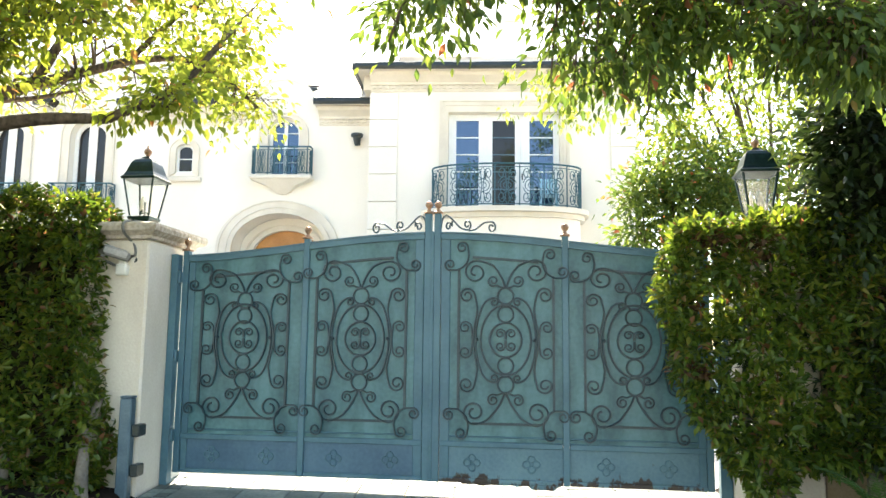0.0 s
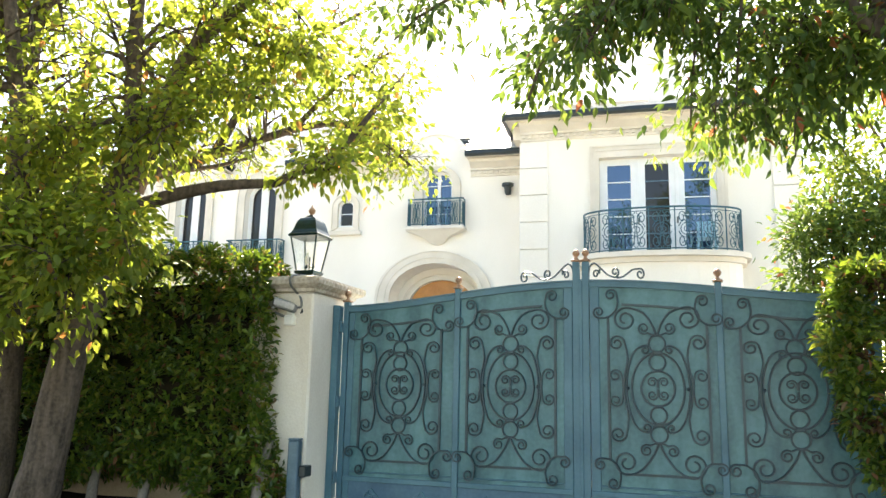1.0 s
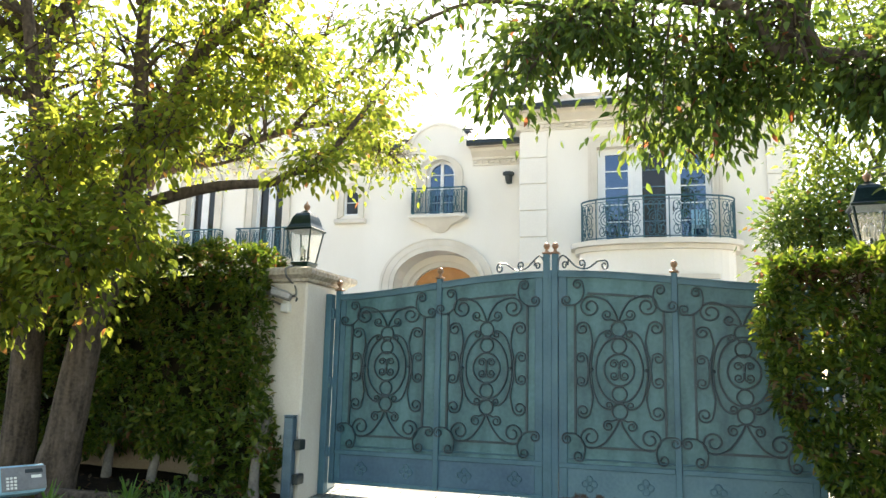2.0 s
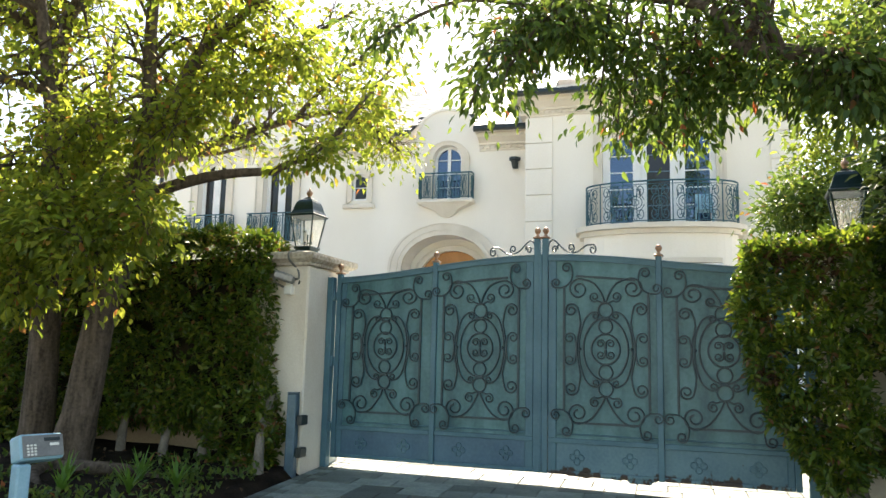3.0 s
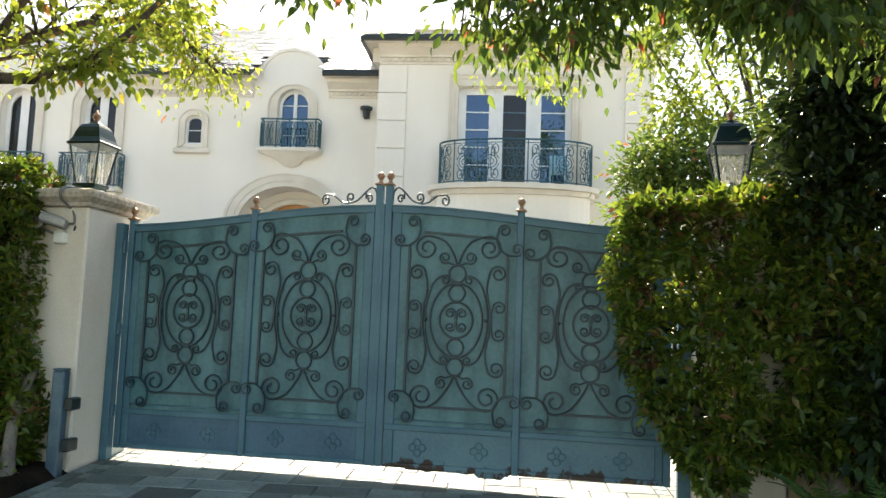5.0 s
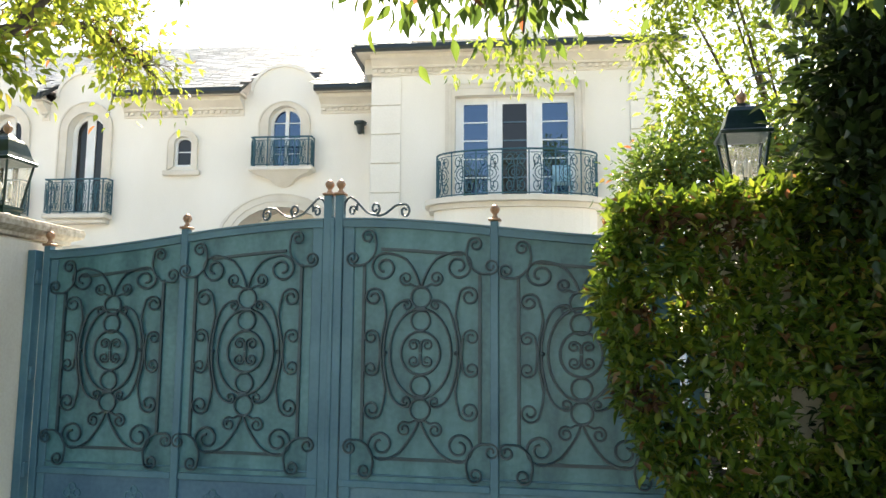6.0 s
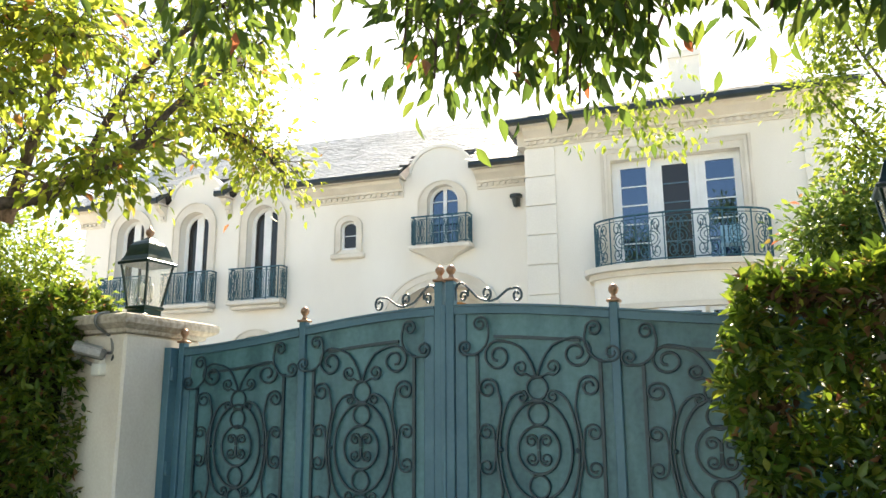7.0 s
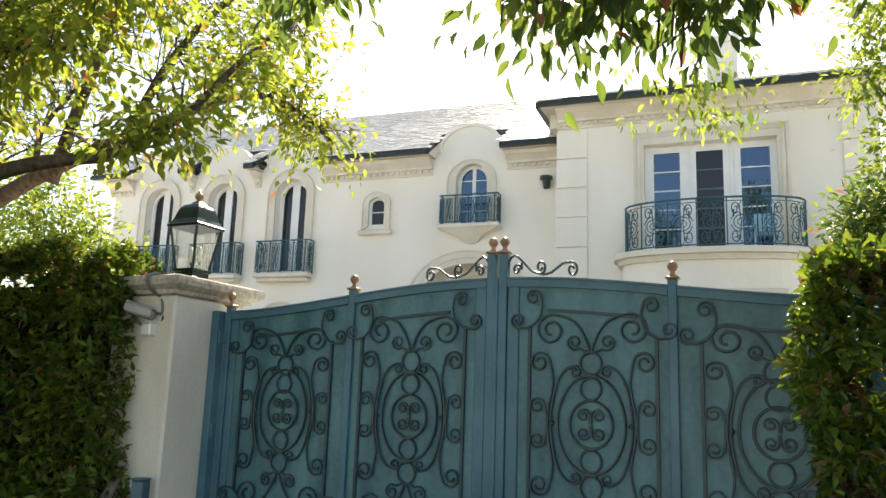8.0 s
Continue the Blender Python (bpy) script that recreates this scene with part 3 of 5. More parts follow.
gl = [(-1.03, -0.33), (0.10, 0.80), (1.25, 1.98)]
bm = bmesh.new()
slab(bm, [(-1.265, 5.57), (2.155, 5.57), (2.155, 8.695), (-1.265, 8.695)], [[(a, 5.78), (c, 5.78), (c, 8.50), (a, 8.50)] for a, c in gl], B + 0.17, B + 0.25)
part("door_frame", bm, WHITE, wide)
# the middle leaf's dimness is put into its colours: dull pane, grey bars
for k, (a, c) in enumerate(gl):
    part("pane", boxed(a, B + 0.205, 5.78, c, B + 0.215, 8.50), PANE if k != 1 else DIM_PANE, wide)
    for q in range(1, 5):
        z = 5.78 + 2.72 * q / 5
        part("glazing_bar", boxed(a, B + 0.18, z - 0.018, c, B + 0.203, z + 0.018), WHITE if k != 1 else STEEL, wide)
for x in (-0.115, 1.02):
    part("stile", boxed(x - 0.05, B + 0.14, 5.6, x + 0.05, B + 0.168, 8.66, bevel=0.008), WHITE, wide)
    part("handle", boxed(x - 0.02, B + 0.09, 6.6, x + 0.02, B + 0.138, 6.8, bevel=0.006), GUTTER, wide)

# bow-fronted storey and slab under the wide balcony
def bow(x0, x1, ye, ym, n=20):
    """Points of a shallow curve between two ends with its middle at ym."""
    cx, hw = (x0 + x1) / 2, (x1 - x0) / 2
    return [(cx - hw * math.cos(math.pi * i / n) * 1.0, ye + (ym - ye) * math.sin(math.pi * i / n) ** 0.75) for i in range(n + 1)]


def bow_solid(name, pts, z0, z1, mat, yb, lip=None):
    b = bmesh.new()
    loop = pts + [(pts[-1][0], yb), (pts[0][0], yb)]
    f = [b.verts.new((x, y, z0)) for x, y in loop]
    g = [b.verts.new((x, y, z1)) for x, y in loop]
    n = len(loop)
    for i in range(n):
        b.faces.new((f[i], f[(i + 1) % n], g[(i + 1) % n], g[i]))
    b.faces.new(f[::-1])
    b.faces.new(g)
    bmesh.ops.recalc_face_normals(b, faces=b.faces)
    return part(name, b, mat, house)


bow_solid("bow_wall", bow(-1.82, 2.72, B - 0.35, 22.5), 1.2, 5.22, STUCCO, B - 0.003)
bow_solid("balcony_moulding", bow(-1.94, 2.84, B - 0.38, 22.38), 5.18, 5.32, LIMESTONE, B - 0.004)
bow_solid("balcony_slab", bow(-2.06, 2.96, B - 0.40, 22.22), 5.325, 5.47, LIMESTONE, B - 0.004)
bow_solid("window_head", bow(-1.3, 2.2, 22.62, 22.38), 4.30, 4.44, LIMESTONE, 22.9)
for x in (-0.75, 0.45, 1.65):
    yb = 22.62 + (22.42 - 22.62) * (1 - ((x - 0.45) / 1.75) ** 2)
    w = glazed("window", x - 0.55, x + 0.55, 2.4, 4.28, 0, yb, 1, 2, 0.09)

# ---- iron railings ----
def rail_set(name, plan, z0, z1, label, posts, motif_w=0.46):
    """A balcony railing along a plan line: rails, posts, scrolls."""
    r = new(name)
    r.parent = house
    r["label"] = label
    P = [Vector((x, y, 0)) for x, y in plan]
    seg = [(b - a).length for a, b in zip(P, P[1:])]
    total = sum(seg)

    def at(s):
        for a, b, q in zip(P, P[1:], seg):
            if s <= q + 1e-6:
                return a + (b - a) * (s / q)
            s -= q
        return P[-1].copy()
    fine = [at(total * i / 40) for i in range(41)]
    for z, rad, nm in ((z1, 0.028, "handrail"), (z0 + 0.06, 0.018, "bottom_rail"), (z1 - 0.10, 0.012, "middle_rail")):
        b = bmesh.new()
        tube(b, [(p.x, p.y, z) for p in fine], rad, 5)
        part(nm, b, IRON, r)
    for k in range(posts + 1):
        p = at(total * k / posts)
        b = bmesh.new()
        box(b, p.x - 0.017, p.y - 0.017, z0, p.x + 0.017, p.y + 0.017, z1 + 0.02)
        part("post", b, IRON, r)
    h = (z1 - 0.10) - (z0 + 0.06)
    zc = (z0 + 0.06 + z1 - 0.10) / 2
    for k in range(posts):
        sa, sb = total * k / posts, total * (k + 1) / posts
        sm, hw = (sa + sb) / 2, (sb - sa) / 2 - 0.03
        b = bmesh.new()

        def put(pts2, rad=0.011, closed=False):
            out = []
            for u, z in pts2:
                p = at(min(max(sm + u * hw, 0), total))
                out.append((p.x, p.y, zc + z * h / 2))
            tube(b, out, rad * 1.35, 4, closed)
        for s in (-1, 1):
            top = curl(0.5, 0.62, 0.34, 180, 1.3, -1)
            bot = curl(0.5, -0.62, 0.34, 180, 1.3, 1)
            path = top[::-1] + [(0.1, 0.25), (0.06, 0.0), (0.1, -0.25)] + bot
            put([(s * u, z) for u, z in path])
        put([(0.62 * math.cos(2 * math.pi * i / 14), 0.34 * math.sin(2 * math.pi * i / 14)) for i in range(14)], 0.010, True)
        put([(0.34 * math.cos(2 * math.pi * i / 12), 0.17 * math.sin(2 * math.pi * i / 12)) for i in range(12)], 0.009, True)
        for s in (-1, 1):
            for q in (-1, 1):
                put([(0.04 * s, 0.36 * q), (0.30 * s, 0.46 * q), (0.58 * s, 0.36 * q), (0.80 * s, 0.12 * q)], 0.009)
                put([(s * u, q * z) for u, z in [(0.05, 0.98), (0.12, 0.86)] + curl(0.2, 0.72, 0.13, 90, 1.2, -1)], 0.008)
        part("scrollwork", b, IRON, r)
    return r


rb = bow(-1.72, 2.72, 23.35, 22.32)
rail_set("balcony_railing", [(-1.72, 23.84)] + rb + [(2.72, 23.84)], 5.475, 6.72, "bowed teal wrought-iron balcony railing with scrolls", 9)
for cx in FRENCH:
    rail_set("balcony_railing", [(cx - 1.03, W - 0.06), (cx - 1.03, W - 0.4), (cx + 1.03, W - 0.4), (cx + 1.03, W - 0.06)], 5.54, 6.64, "teal wrought-iron juliet railing with scrolls", 6)
    bm = bmesh.new()
    box(bm, cx - 1.06, W - 0.48, 5.38, cx + 1.06, W - 0.003, 5.535, bevel=0.03)
    box(bm, cx - 0.98, W - 0.36, 5.24, cx + 0.98, W - 0.003, 5.377, bevel=0.03)
    part("balcony_slab", bm, LIMESTONE, house)
cx = -6.74
rail_set("balcony_railing", [(cx - 0.95, W - 0.06), (cx - 0.95, W - 0.4), (cx + 0.95, W - 0.4), (cx + 0.95, W - 0.06)], 6.95, 7.87, "teal wrought-iron balcony railing with scrolls", 6)
bm = bmesh.new()
box(bm, cx - 1.02, W - 0.47, 6.80, cx + 1.02, W - 0.003, 6.945, bevel=0.03)
secs = []
for k in range(13):
    t = k / 12
    hw = 0.88 * (1 - t) ** 0.75 * (0.85 + 0.15 * math.cos(t * 6)) + 0.05
    yf = W - 0.42 + 0.36 * t ** 0.9
    secs.append([bm.verts.new(p) for p in ((cx - hw, W - 0.003, 6.797 - 0.45 * t), (cx - hw, yf, 6.797 - 0.45 * t), (cx + hw, yf, 6.797 - 0.45 * t), (cx + hw, W - 0.003, 6.797 - 0.45 * t))])
for a, c in zip(secs, secs[1:]):
    for i in range(4):
        bm.faces.new((a[i], a[(i + 1) % 4], c[(i + 1) % 4], c[i]))
bm.faces.new(secs[0])
bm.faces.new(secs[-1][::-1])
bmesh.ops.recalc_face_normals(bm, faces=bm.faces)
part("balcony_corbel", bm, LIMESTONE, house, "tapering stone corbel under the small balcony")

# wall light between the wing and the block
bm = bmesh.new()
lathe(bm, [(0.05, 7.95), (0.09, 8.0), (0.13, 8.22), (0.20, 8.26), (0.20, 8.34), (0.12, 8.36)], 10, -4.31, W - 0.2)
box(bm, -4.4, W - 0.12, 8.0, -4.22, W - 0.003, 8.3)
part("wall_light", bm, GUTTER, house, "dark conical wall light")

# chimneys
for cx, cy, z0, z1, hw in ((0.85, 29.5, 11.5, 14.2, 0.5), (-20.2, 28.6, 10.5, 13.0, 0.55)):
    bm = bmesh.new()
    box(bm, cx - hw, cy - hw, z0, cx + hw, cy + hw, z1)
    box(bm, cx - hw - 0.08, cy - hw - 0.08, z1 - 0.3, cx + hw + 0.08, cy + hw + 0.08, z1 - 0.12)
    part("chimney", bm, STUCCO, house)

# ---- gate ----
GATE_BASE = 0.12


def gate_top(u):
    return 2.275 + 0.215 * (0.5 + 0.5 * math.cos(math.pi * min(abs(u), 2.75) / 2.75))


def ribbon(f0, f1, u0, u1, y0, y1, n=18):
    """A curved bar between two height curves."""
    us = [u0 + (u1 - u0) * i / n for i in range(n + 1)]
    b = bmesh.new()
    plate(b, [(u, f0(u)) for u in us] + [(u, f1(u)) for u in reversed(us)], y0, y1)
    return b


Z0 = 1.455                         # height of the ornament's middle
HALF_SCROLLS = {
    "side_scroll": (curl(.375, .425, .078, 180, 1.5, -1)[::-1] + [(.272, .28), (.302, .12), (.312, 0), (.302, -.12), (.272, -.28)] + curl(.375, -.425, .078, 180, 1.5, 1), .0105),
    "edge_scroll": (curl(.392, .118, .062, 180, 1.4, -1)[::-1] + [(.318, 0)] + curl(.392, -.118, .062, 180, 1.4, 1), .009),
    "upper_scroll": ([(.006, .50), (.04, .60), (.12, .715)] + curl(.29, .655, .115, 112, 1.55, -1), .0115),
    "upper_curl": ([(.012, .502), (.045, .505)] + curl(.118, .568, .058, -128, 1.45, 1), .0095),
    "lower_scroll": ([(.006, -.50), (.05, -.60), (.15, -.735)] + curl(.30, -.685, .115, -112, 1.55, 1), .0115),
    "lower_curl": ([(.012, -.502), (.045, -.505)] + curl(.118, -.568, .058, 128, 1.45, -1), .0095),
    "outer_arc": (curl(.112, .362, .040, 100, 1.15, 1)[::-1] + [(.165, .385), (.225, .32), (.272, .17), (.288, 0), (.272, -.17), (.225, -.32), (.165, -.385)] + curl(.112, -.362, .040, -100, 1.15, -1), .0105),
    "cross_curl_upper": ([(.004, .004), (.006, .05)] + curl(.052, .060, .047, 170, 1.35, -1), .009),
    "cross_curl_lower": ([(.004, -.004), (.006, -.05)] + curl(.052, -.060, .047, -170, 1.35, 1), .009),
}
CORNER_UP = (curl(.424, .080, .060, 190, 1.4, -1)[::-1] + [(.356, .01), (.378, -.075), (.452, -.138)] + curl(.542, -.088, .060, -115, 1.4, 1), .0105)
CORNER_LOW = (curl(.424, -.080, .060, 170, 1.4, 1)[::-1] + [(.356, -.01), (.378, .075), (.452, .138)] + curl(.542, .088, .060, 115, 1.4, -1), .0105)


def bar2d(pts, rad, y=-0.014, sx=1, up=1.0, cx=0.0, cz=0.0, per=2):
    q = [(cx + sx * u, y, cz + (z * up if z > 0 else z)) for u, z in pts]
    b = bmesh.new()
    p = smooth_path(q, per) if per > 1 else [Vector(k) for k in q]
    tube(b, p, rad, 5)
    return b


def gate_leaf(sign, origin, rz, label, rusty):
    g = thing("gate_leaf", origin, label, "gate", "driveway gate leaves", "", rz)
    s = sign
    lo, hi = (0.0, 2.66) if s > 0 else (-2.66, 0.0)

    def sp(name, u0, u1, y0, y1, z0, z1, mat=GATE, bevel=0.006, lab=""):
        a, c = sorted((s * u0, s * u1))
        return part(name, boxed(a, y0, z0, c, y1, z1, bevel=bevel), mat, g, lab)
    # sheet, one panel a bay
    for k, (u0, u1) in enumerate(((0.10, 1.255), (1.31, 2.535))):
        a, c = sorted((s * u0, s * u1))
        b = ribbon(lambda u: 0.485, lambda u: gate_top(u) - 0.045, a, c, 0.0, 0.010)
        part("sheet_panel", b, GATE_SHEET, g)
        kick = part("kick_plate", boxed(a, 0.002, 0.150, c, 0.012, 0.460, bevel=0.003), RUSTED if rusty else KICK, g, "flaking paint and rust along the bottom" if rusty else "")
        mid = (a + c) / 2
        for fx in (-0.28, 0.28):
            b = bmesh.new()
            for q in range(4):
                an = q * math.pi / 2
                pts = [(mid + fx + 0.046 * math.cos(an) + 0.032 * math.cos(2 * math.pi * i / 8), -0.003, 0.30 + 0.046 * math.sin(an) + 0.032 * math.sin(2 * math.pi * i / 8)) for i in range(8)]
                tube(b, pts, 0.008, 5, True)
            part("rosette", b, GATE, kick)
    # posts of the leaf
    for u, w in ((0.047, 0.034), (1.283, 0.030), (2.565, 0.030)):
        sp("post", u - w, u + w, -0.034, 0.034, GATE_BASE, gate_top(u) + (0.20 if u < 0.1 else 0.055), GATE, 0.004)
    sp("meeting_stile", 0.085, 0.175, -0.018, 0.02, GATE_BASE + 0.02, gate_top(0.1) - 0.05)
    sp("hinge_stile", 2.465, 2.532, -0.016, 0.02, GATE_BASE + 0.02, gate_top(2.5) - 0.06)
    for u0, u1 in ((0.083, 1.251), (1.315, 2.533)):
        sp("middle_rail", u0, u1, -0.026, 0.026, 0.447, 0.50)
        sp("bottom_rail", u0, u1, -0.026, 0.026, GATE_BASE, 0.163, RUSTED if rusty else GATE)
        sp("rail_bead", u0, u1, -0.014, -0.001, 0.535, 0.552)
        a, c = sorted((s * u0, s * u1))
        part("top_rail", ribbon(lambda u: gate_top(u) - 0.055, gate_top, a, c, -0.032, 0.032), GATE, g)
        part("top_bead", ribbon(lambda u: gate_top(u) + 0.001, lambda u: gate_top(u) + 0.016, a, c, -0.042, 0.042), GATE, g)
    # ornament of each bay
    for k, (cx, up, hw) in enumerate(((0.715, 1.0, 0.455), (1.915, 0.89, 0.455))):
        c0 = s * cx
        top = lambda u: gate_top(u) - 0.225
        fa, fc = c0 - hw, c0 + hw
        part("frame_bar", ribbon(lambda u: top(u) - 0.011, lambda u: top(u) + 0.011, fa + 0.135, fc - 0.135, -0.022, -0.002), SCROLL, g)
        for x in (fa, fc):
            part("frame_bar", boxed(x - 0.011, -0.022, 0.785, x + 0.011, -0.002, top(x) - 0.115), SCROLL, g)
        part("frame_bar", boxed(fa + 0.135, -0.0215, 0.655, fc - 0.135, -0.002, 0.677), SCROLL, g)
        for sx in (-1, 1):
            for name, (pts, rad) in HALF_SCROLLS.items():
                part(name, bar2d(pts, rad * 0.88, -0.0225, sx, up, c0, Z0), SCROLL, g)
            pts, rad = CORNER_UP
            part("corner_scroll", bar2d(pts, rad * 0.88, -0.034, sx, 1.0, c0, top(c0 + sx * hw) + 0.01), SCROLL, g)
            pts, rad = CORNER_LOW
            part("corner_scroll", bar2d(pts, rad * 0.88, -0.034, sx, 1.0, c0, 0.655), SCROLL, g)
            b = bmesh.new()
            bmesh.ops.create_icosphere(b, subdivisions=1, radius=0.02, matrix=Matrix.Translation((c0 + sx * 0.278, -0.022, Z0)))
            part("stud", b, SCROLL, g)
        for name, rx, rz_, dz, rad in (("oval", .240, .335, 0, .0115), ("large_ring", .152, .162, 0, .0115), ("ring", .074, .076, .245 * up, .0105), ("ring", .076, .078, .42 * up, .0105), ("ring", .074, .076, -.245, .0105), ("ring", .076, .078, -.42, .0105)):
            b = bmesh.new()
            n = 32 if rx > .1 else 18
            tube(b, [(c0 + rx * math.cos(2 * math.pi * i / n), -0.02, Z0 + dz + rz_ * math.sin(2 * math.pi * i / n)) for i in range(n)], rad * 0.88, 5, True)
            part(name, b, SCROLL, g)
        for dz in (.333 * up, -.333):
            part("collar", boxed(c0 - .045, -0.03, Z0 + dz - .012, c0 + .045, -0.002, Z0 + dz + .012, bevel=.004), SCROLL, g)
    if rusty:
        us = [0.30 + 0.03 * i for i in range(32)]
        low = [(u, GATE_BASE - 0.012 - 0.03 * max(0, noise.noise(Vector((u * 9, 2.0, 0)))) - (0.03 if 0.95 < u < 1.2 else 0)) for u in us]
        b = bmesh.new()
        plate(b, low + [(u, GATE_BASE - 0.001) for u in reversed(us)], -0.022, -0.012)
        part("torn_edge", b, RUSTED, g, "torn rusty strip along the bottom")
    if s < 0:
        part("astragal", boxed(-0.016, -0.046, GATE_BASE, 0.016, 0.046, gate_top(0) + 0.02, bevel=0.004), GATE, g)
    # finials
    for u, extra in ((0.047, 0.20), (1.283, 0.055), (2.565, 0.055)):
        z = gate_top(u) + extra
        b = bmesh.new()
        box(b, s * u - 0.046, -0.046, z + 0.001, s * u + 0.046, 0.046, z + 0.022, bevel=0.006)
        lathe(b, [(0.034, z + 0.02), (0.018, z + 0.04), (0.016, z + 0.055), (0.026, z + 0.065), (0.037, z + 0.085), (0.037, z + 0.1), (0.026, z + 0.12), (0.008, z + 0.13)], 12, s * u, 0)
        part("finial", b, COPPER, g, "copper ball finial", True)
    # crest beside the meeting posts
    c1 = [(.075, .03), (.085, .10), (.13, .135), (.19, .10), (.26, .045)] + curl(.335, .065, .042, -120, 1.3, 1)
    c2 = curl(.15, .05, .034, 0, 1.2, 1)[::-1] + [(.185, .09)]
    c3 = [(.35, .02), (.42, .035), (.50, .085)] + curl(.575, .055, .045, 120, 1.3, -1)
    for pts in (c1, c2, c3):
        q = [(s * u, 0, gate_top(u) + 0.012 + z * 1.3) for u, z in pts]
        b = bmesh.new()
        tube(b, smooth_path(q, 2), 0.010, 5)
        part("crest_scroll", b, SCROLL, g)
    return g


def rusted():
    m = shade("gate_paint_rusted", (0.07, 0.155, 0.205), (0.125, 0.23, 0.27), 0.5, scale=2.2, fine=30, bump=0.2)
    n, l = m.node_tree.nodes, m.node_tree.links
    p = n["Principled BSDF"]
    src = p.inputs["Base Color"].links[0].from_socket
    tc = n.new("ShaderNodeTexCoord")
    mp = n.new("ShaderNodeMapping")
    mp.inputs["Scale"].default_value = (3.0, 3.0, 1.6)
    nz = n.new("ShaderNodeTexNoise")
    nz.inputs["Scale"].default_value, nz.inputs["Detail"].default_value, nz.inputs["Roughness"].default_value = 2.2, 8, 0.7
    rp = n.new("ShaderNodeValToRGB")
    rp.color_ramp.elements[0].position, rp.color_ramp.elements[1].position = 0.555, 0.605
    mx = n.new("ShaderNodeMix")
    mx.data_type = "RGBA"
    mx.inputs[7].default_value = (0.040, 0.024, 0.016, 1)
    sep, low, both = n.new("ShaderNodeSeparateXYZ"), n.new("ShaderNodeMapRange"), n.new("ShaderNodeMath")
    low.inputs[1].default_value, low.inputs[2].default_value = 0.13, 0.24
    low.inputs[3].default_value, low.inputs[4].default_value = 0.13, -0.07
    both.operation = "ADD"
    l.new(tc.outputs["Object"], sep.inputs[0])
    l.new(sep.outputs["Z"], low.inputs[0])
    l.new(low.outputs[0], both.inputs[0])
    l.new(tc.outputs["Object"], mp.inputs[0])
    l.new(mp.outputs[0], nz.inputs["Vector"])
    l.new(nz.outputs["Fac"], both.inputs[1])
    l.new(both.outputs[0], rp.inputs[0])
    l.new(rp.outputs[0], mx.inputs[0])
    l.new(src, mx.inputs[6])
    l.new(mx.outputs[2], p.inputs["Base Color"])
    return m


RUSTED = rusted()
KICK = shade("kick_plate_paint", (0.038, 0.100, 0.160), (0.075, 0.160, 0.225), 0.45, scale=2.2, fine=30, bump=0.15)
GC = (-0.736, 7.995, 0.0)
gate_leaf(-1, GC, -5.6, "closed blue-green iron gate leaf with applied scrollwork", False)
gate_leaf(1, GC, -6.2, "closed blue-green iron gate leaf with rusting lower edge", True)


# ---- gate pillars ----
def pillar(loc, rz, jamb_side, label, h=0.45):
    p = thing("gate_pillar", loc, label, "pillar", "gate pillars", "", rz)
    part("shaft", boxed(-h, -h, -0.1, h, h, 2.38, bevel=0.02), PILLAR, p)
    b = bmesh.new()
    prof = [(h + 0.004, 2.383), (h + 0.03, 2.39), (h + 0.035, 2.42), (h + 0.07, 2.435), (h + 0.11, 2.46), (h + 0.12, 2.50), (h + 0.11, 2.53), (h + 0.02, 2.555)]
    lathe(b, [(r * math.sqrt(2), z) for r, z in prof], 4, 0, 0, math.pi / 4)
    part("cap", b, CAPSTONE, p, "moulded stone cap with weathered edges")
    part("jamb_post", boxed(jamb_side * (h + 0.005) - (0.0 if jamb_side > 0 else 0.105), -0.01, 0.0, jamb_side * (h + 0.005) + (0.078 if jamb_side > 0 else 0.0), 0.09, 2.29, bevel=0.005), GATE, p, "blue-green steel jamb post")
    return p


pl = pillar((-3.872, 8.20, 0), -5.5, 1, "cream plaster gate pillar with moulded stone cap")
pr = pillar((2.36, 7.72, 0), -4.0, -1, "cream plaster gate pillar half hidden by the hedge", 0.34)
for z in (0.42, 1.2, 2.0):
    part("hinge", boxed(0.534, 0.0, z, 0.556, 0.06, z + 0.12, bevel=0.006), GATE, pl)


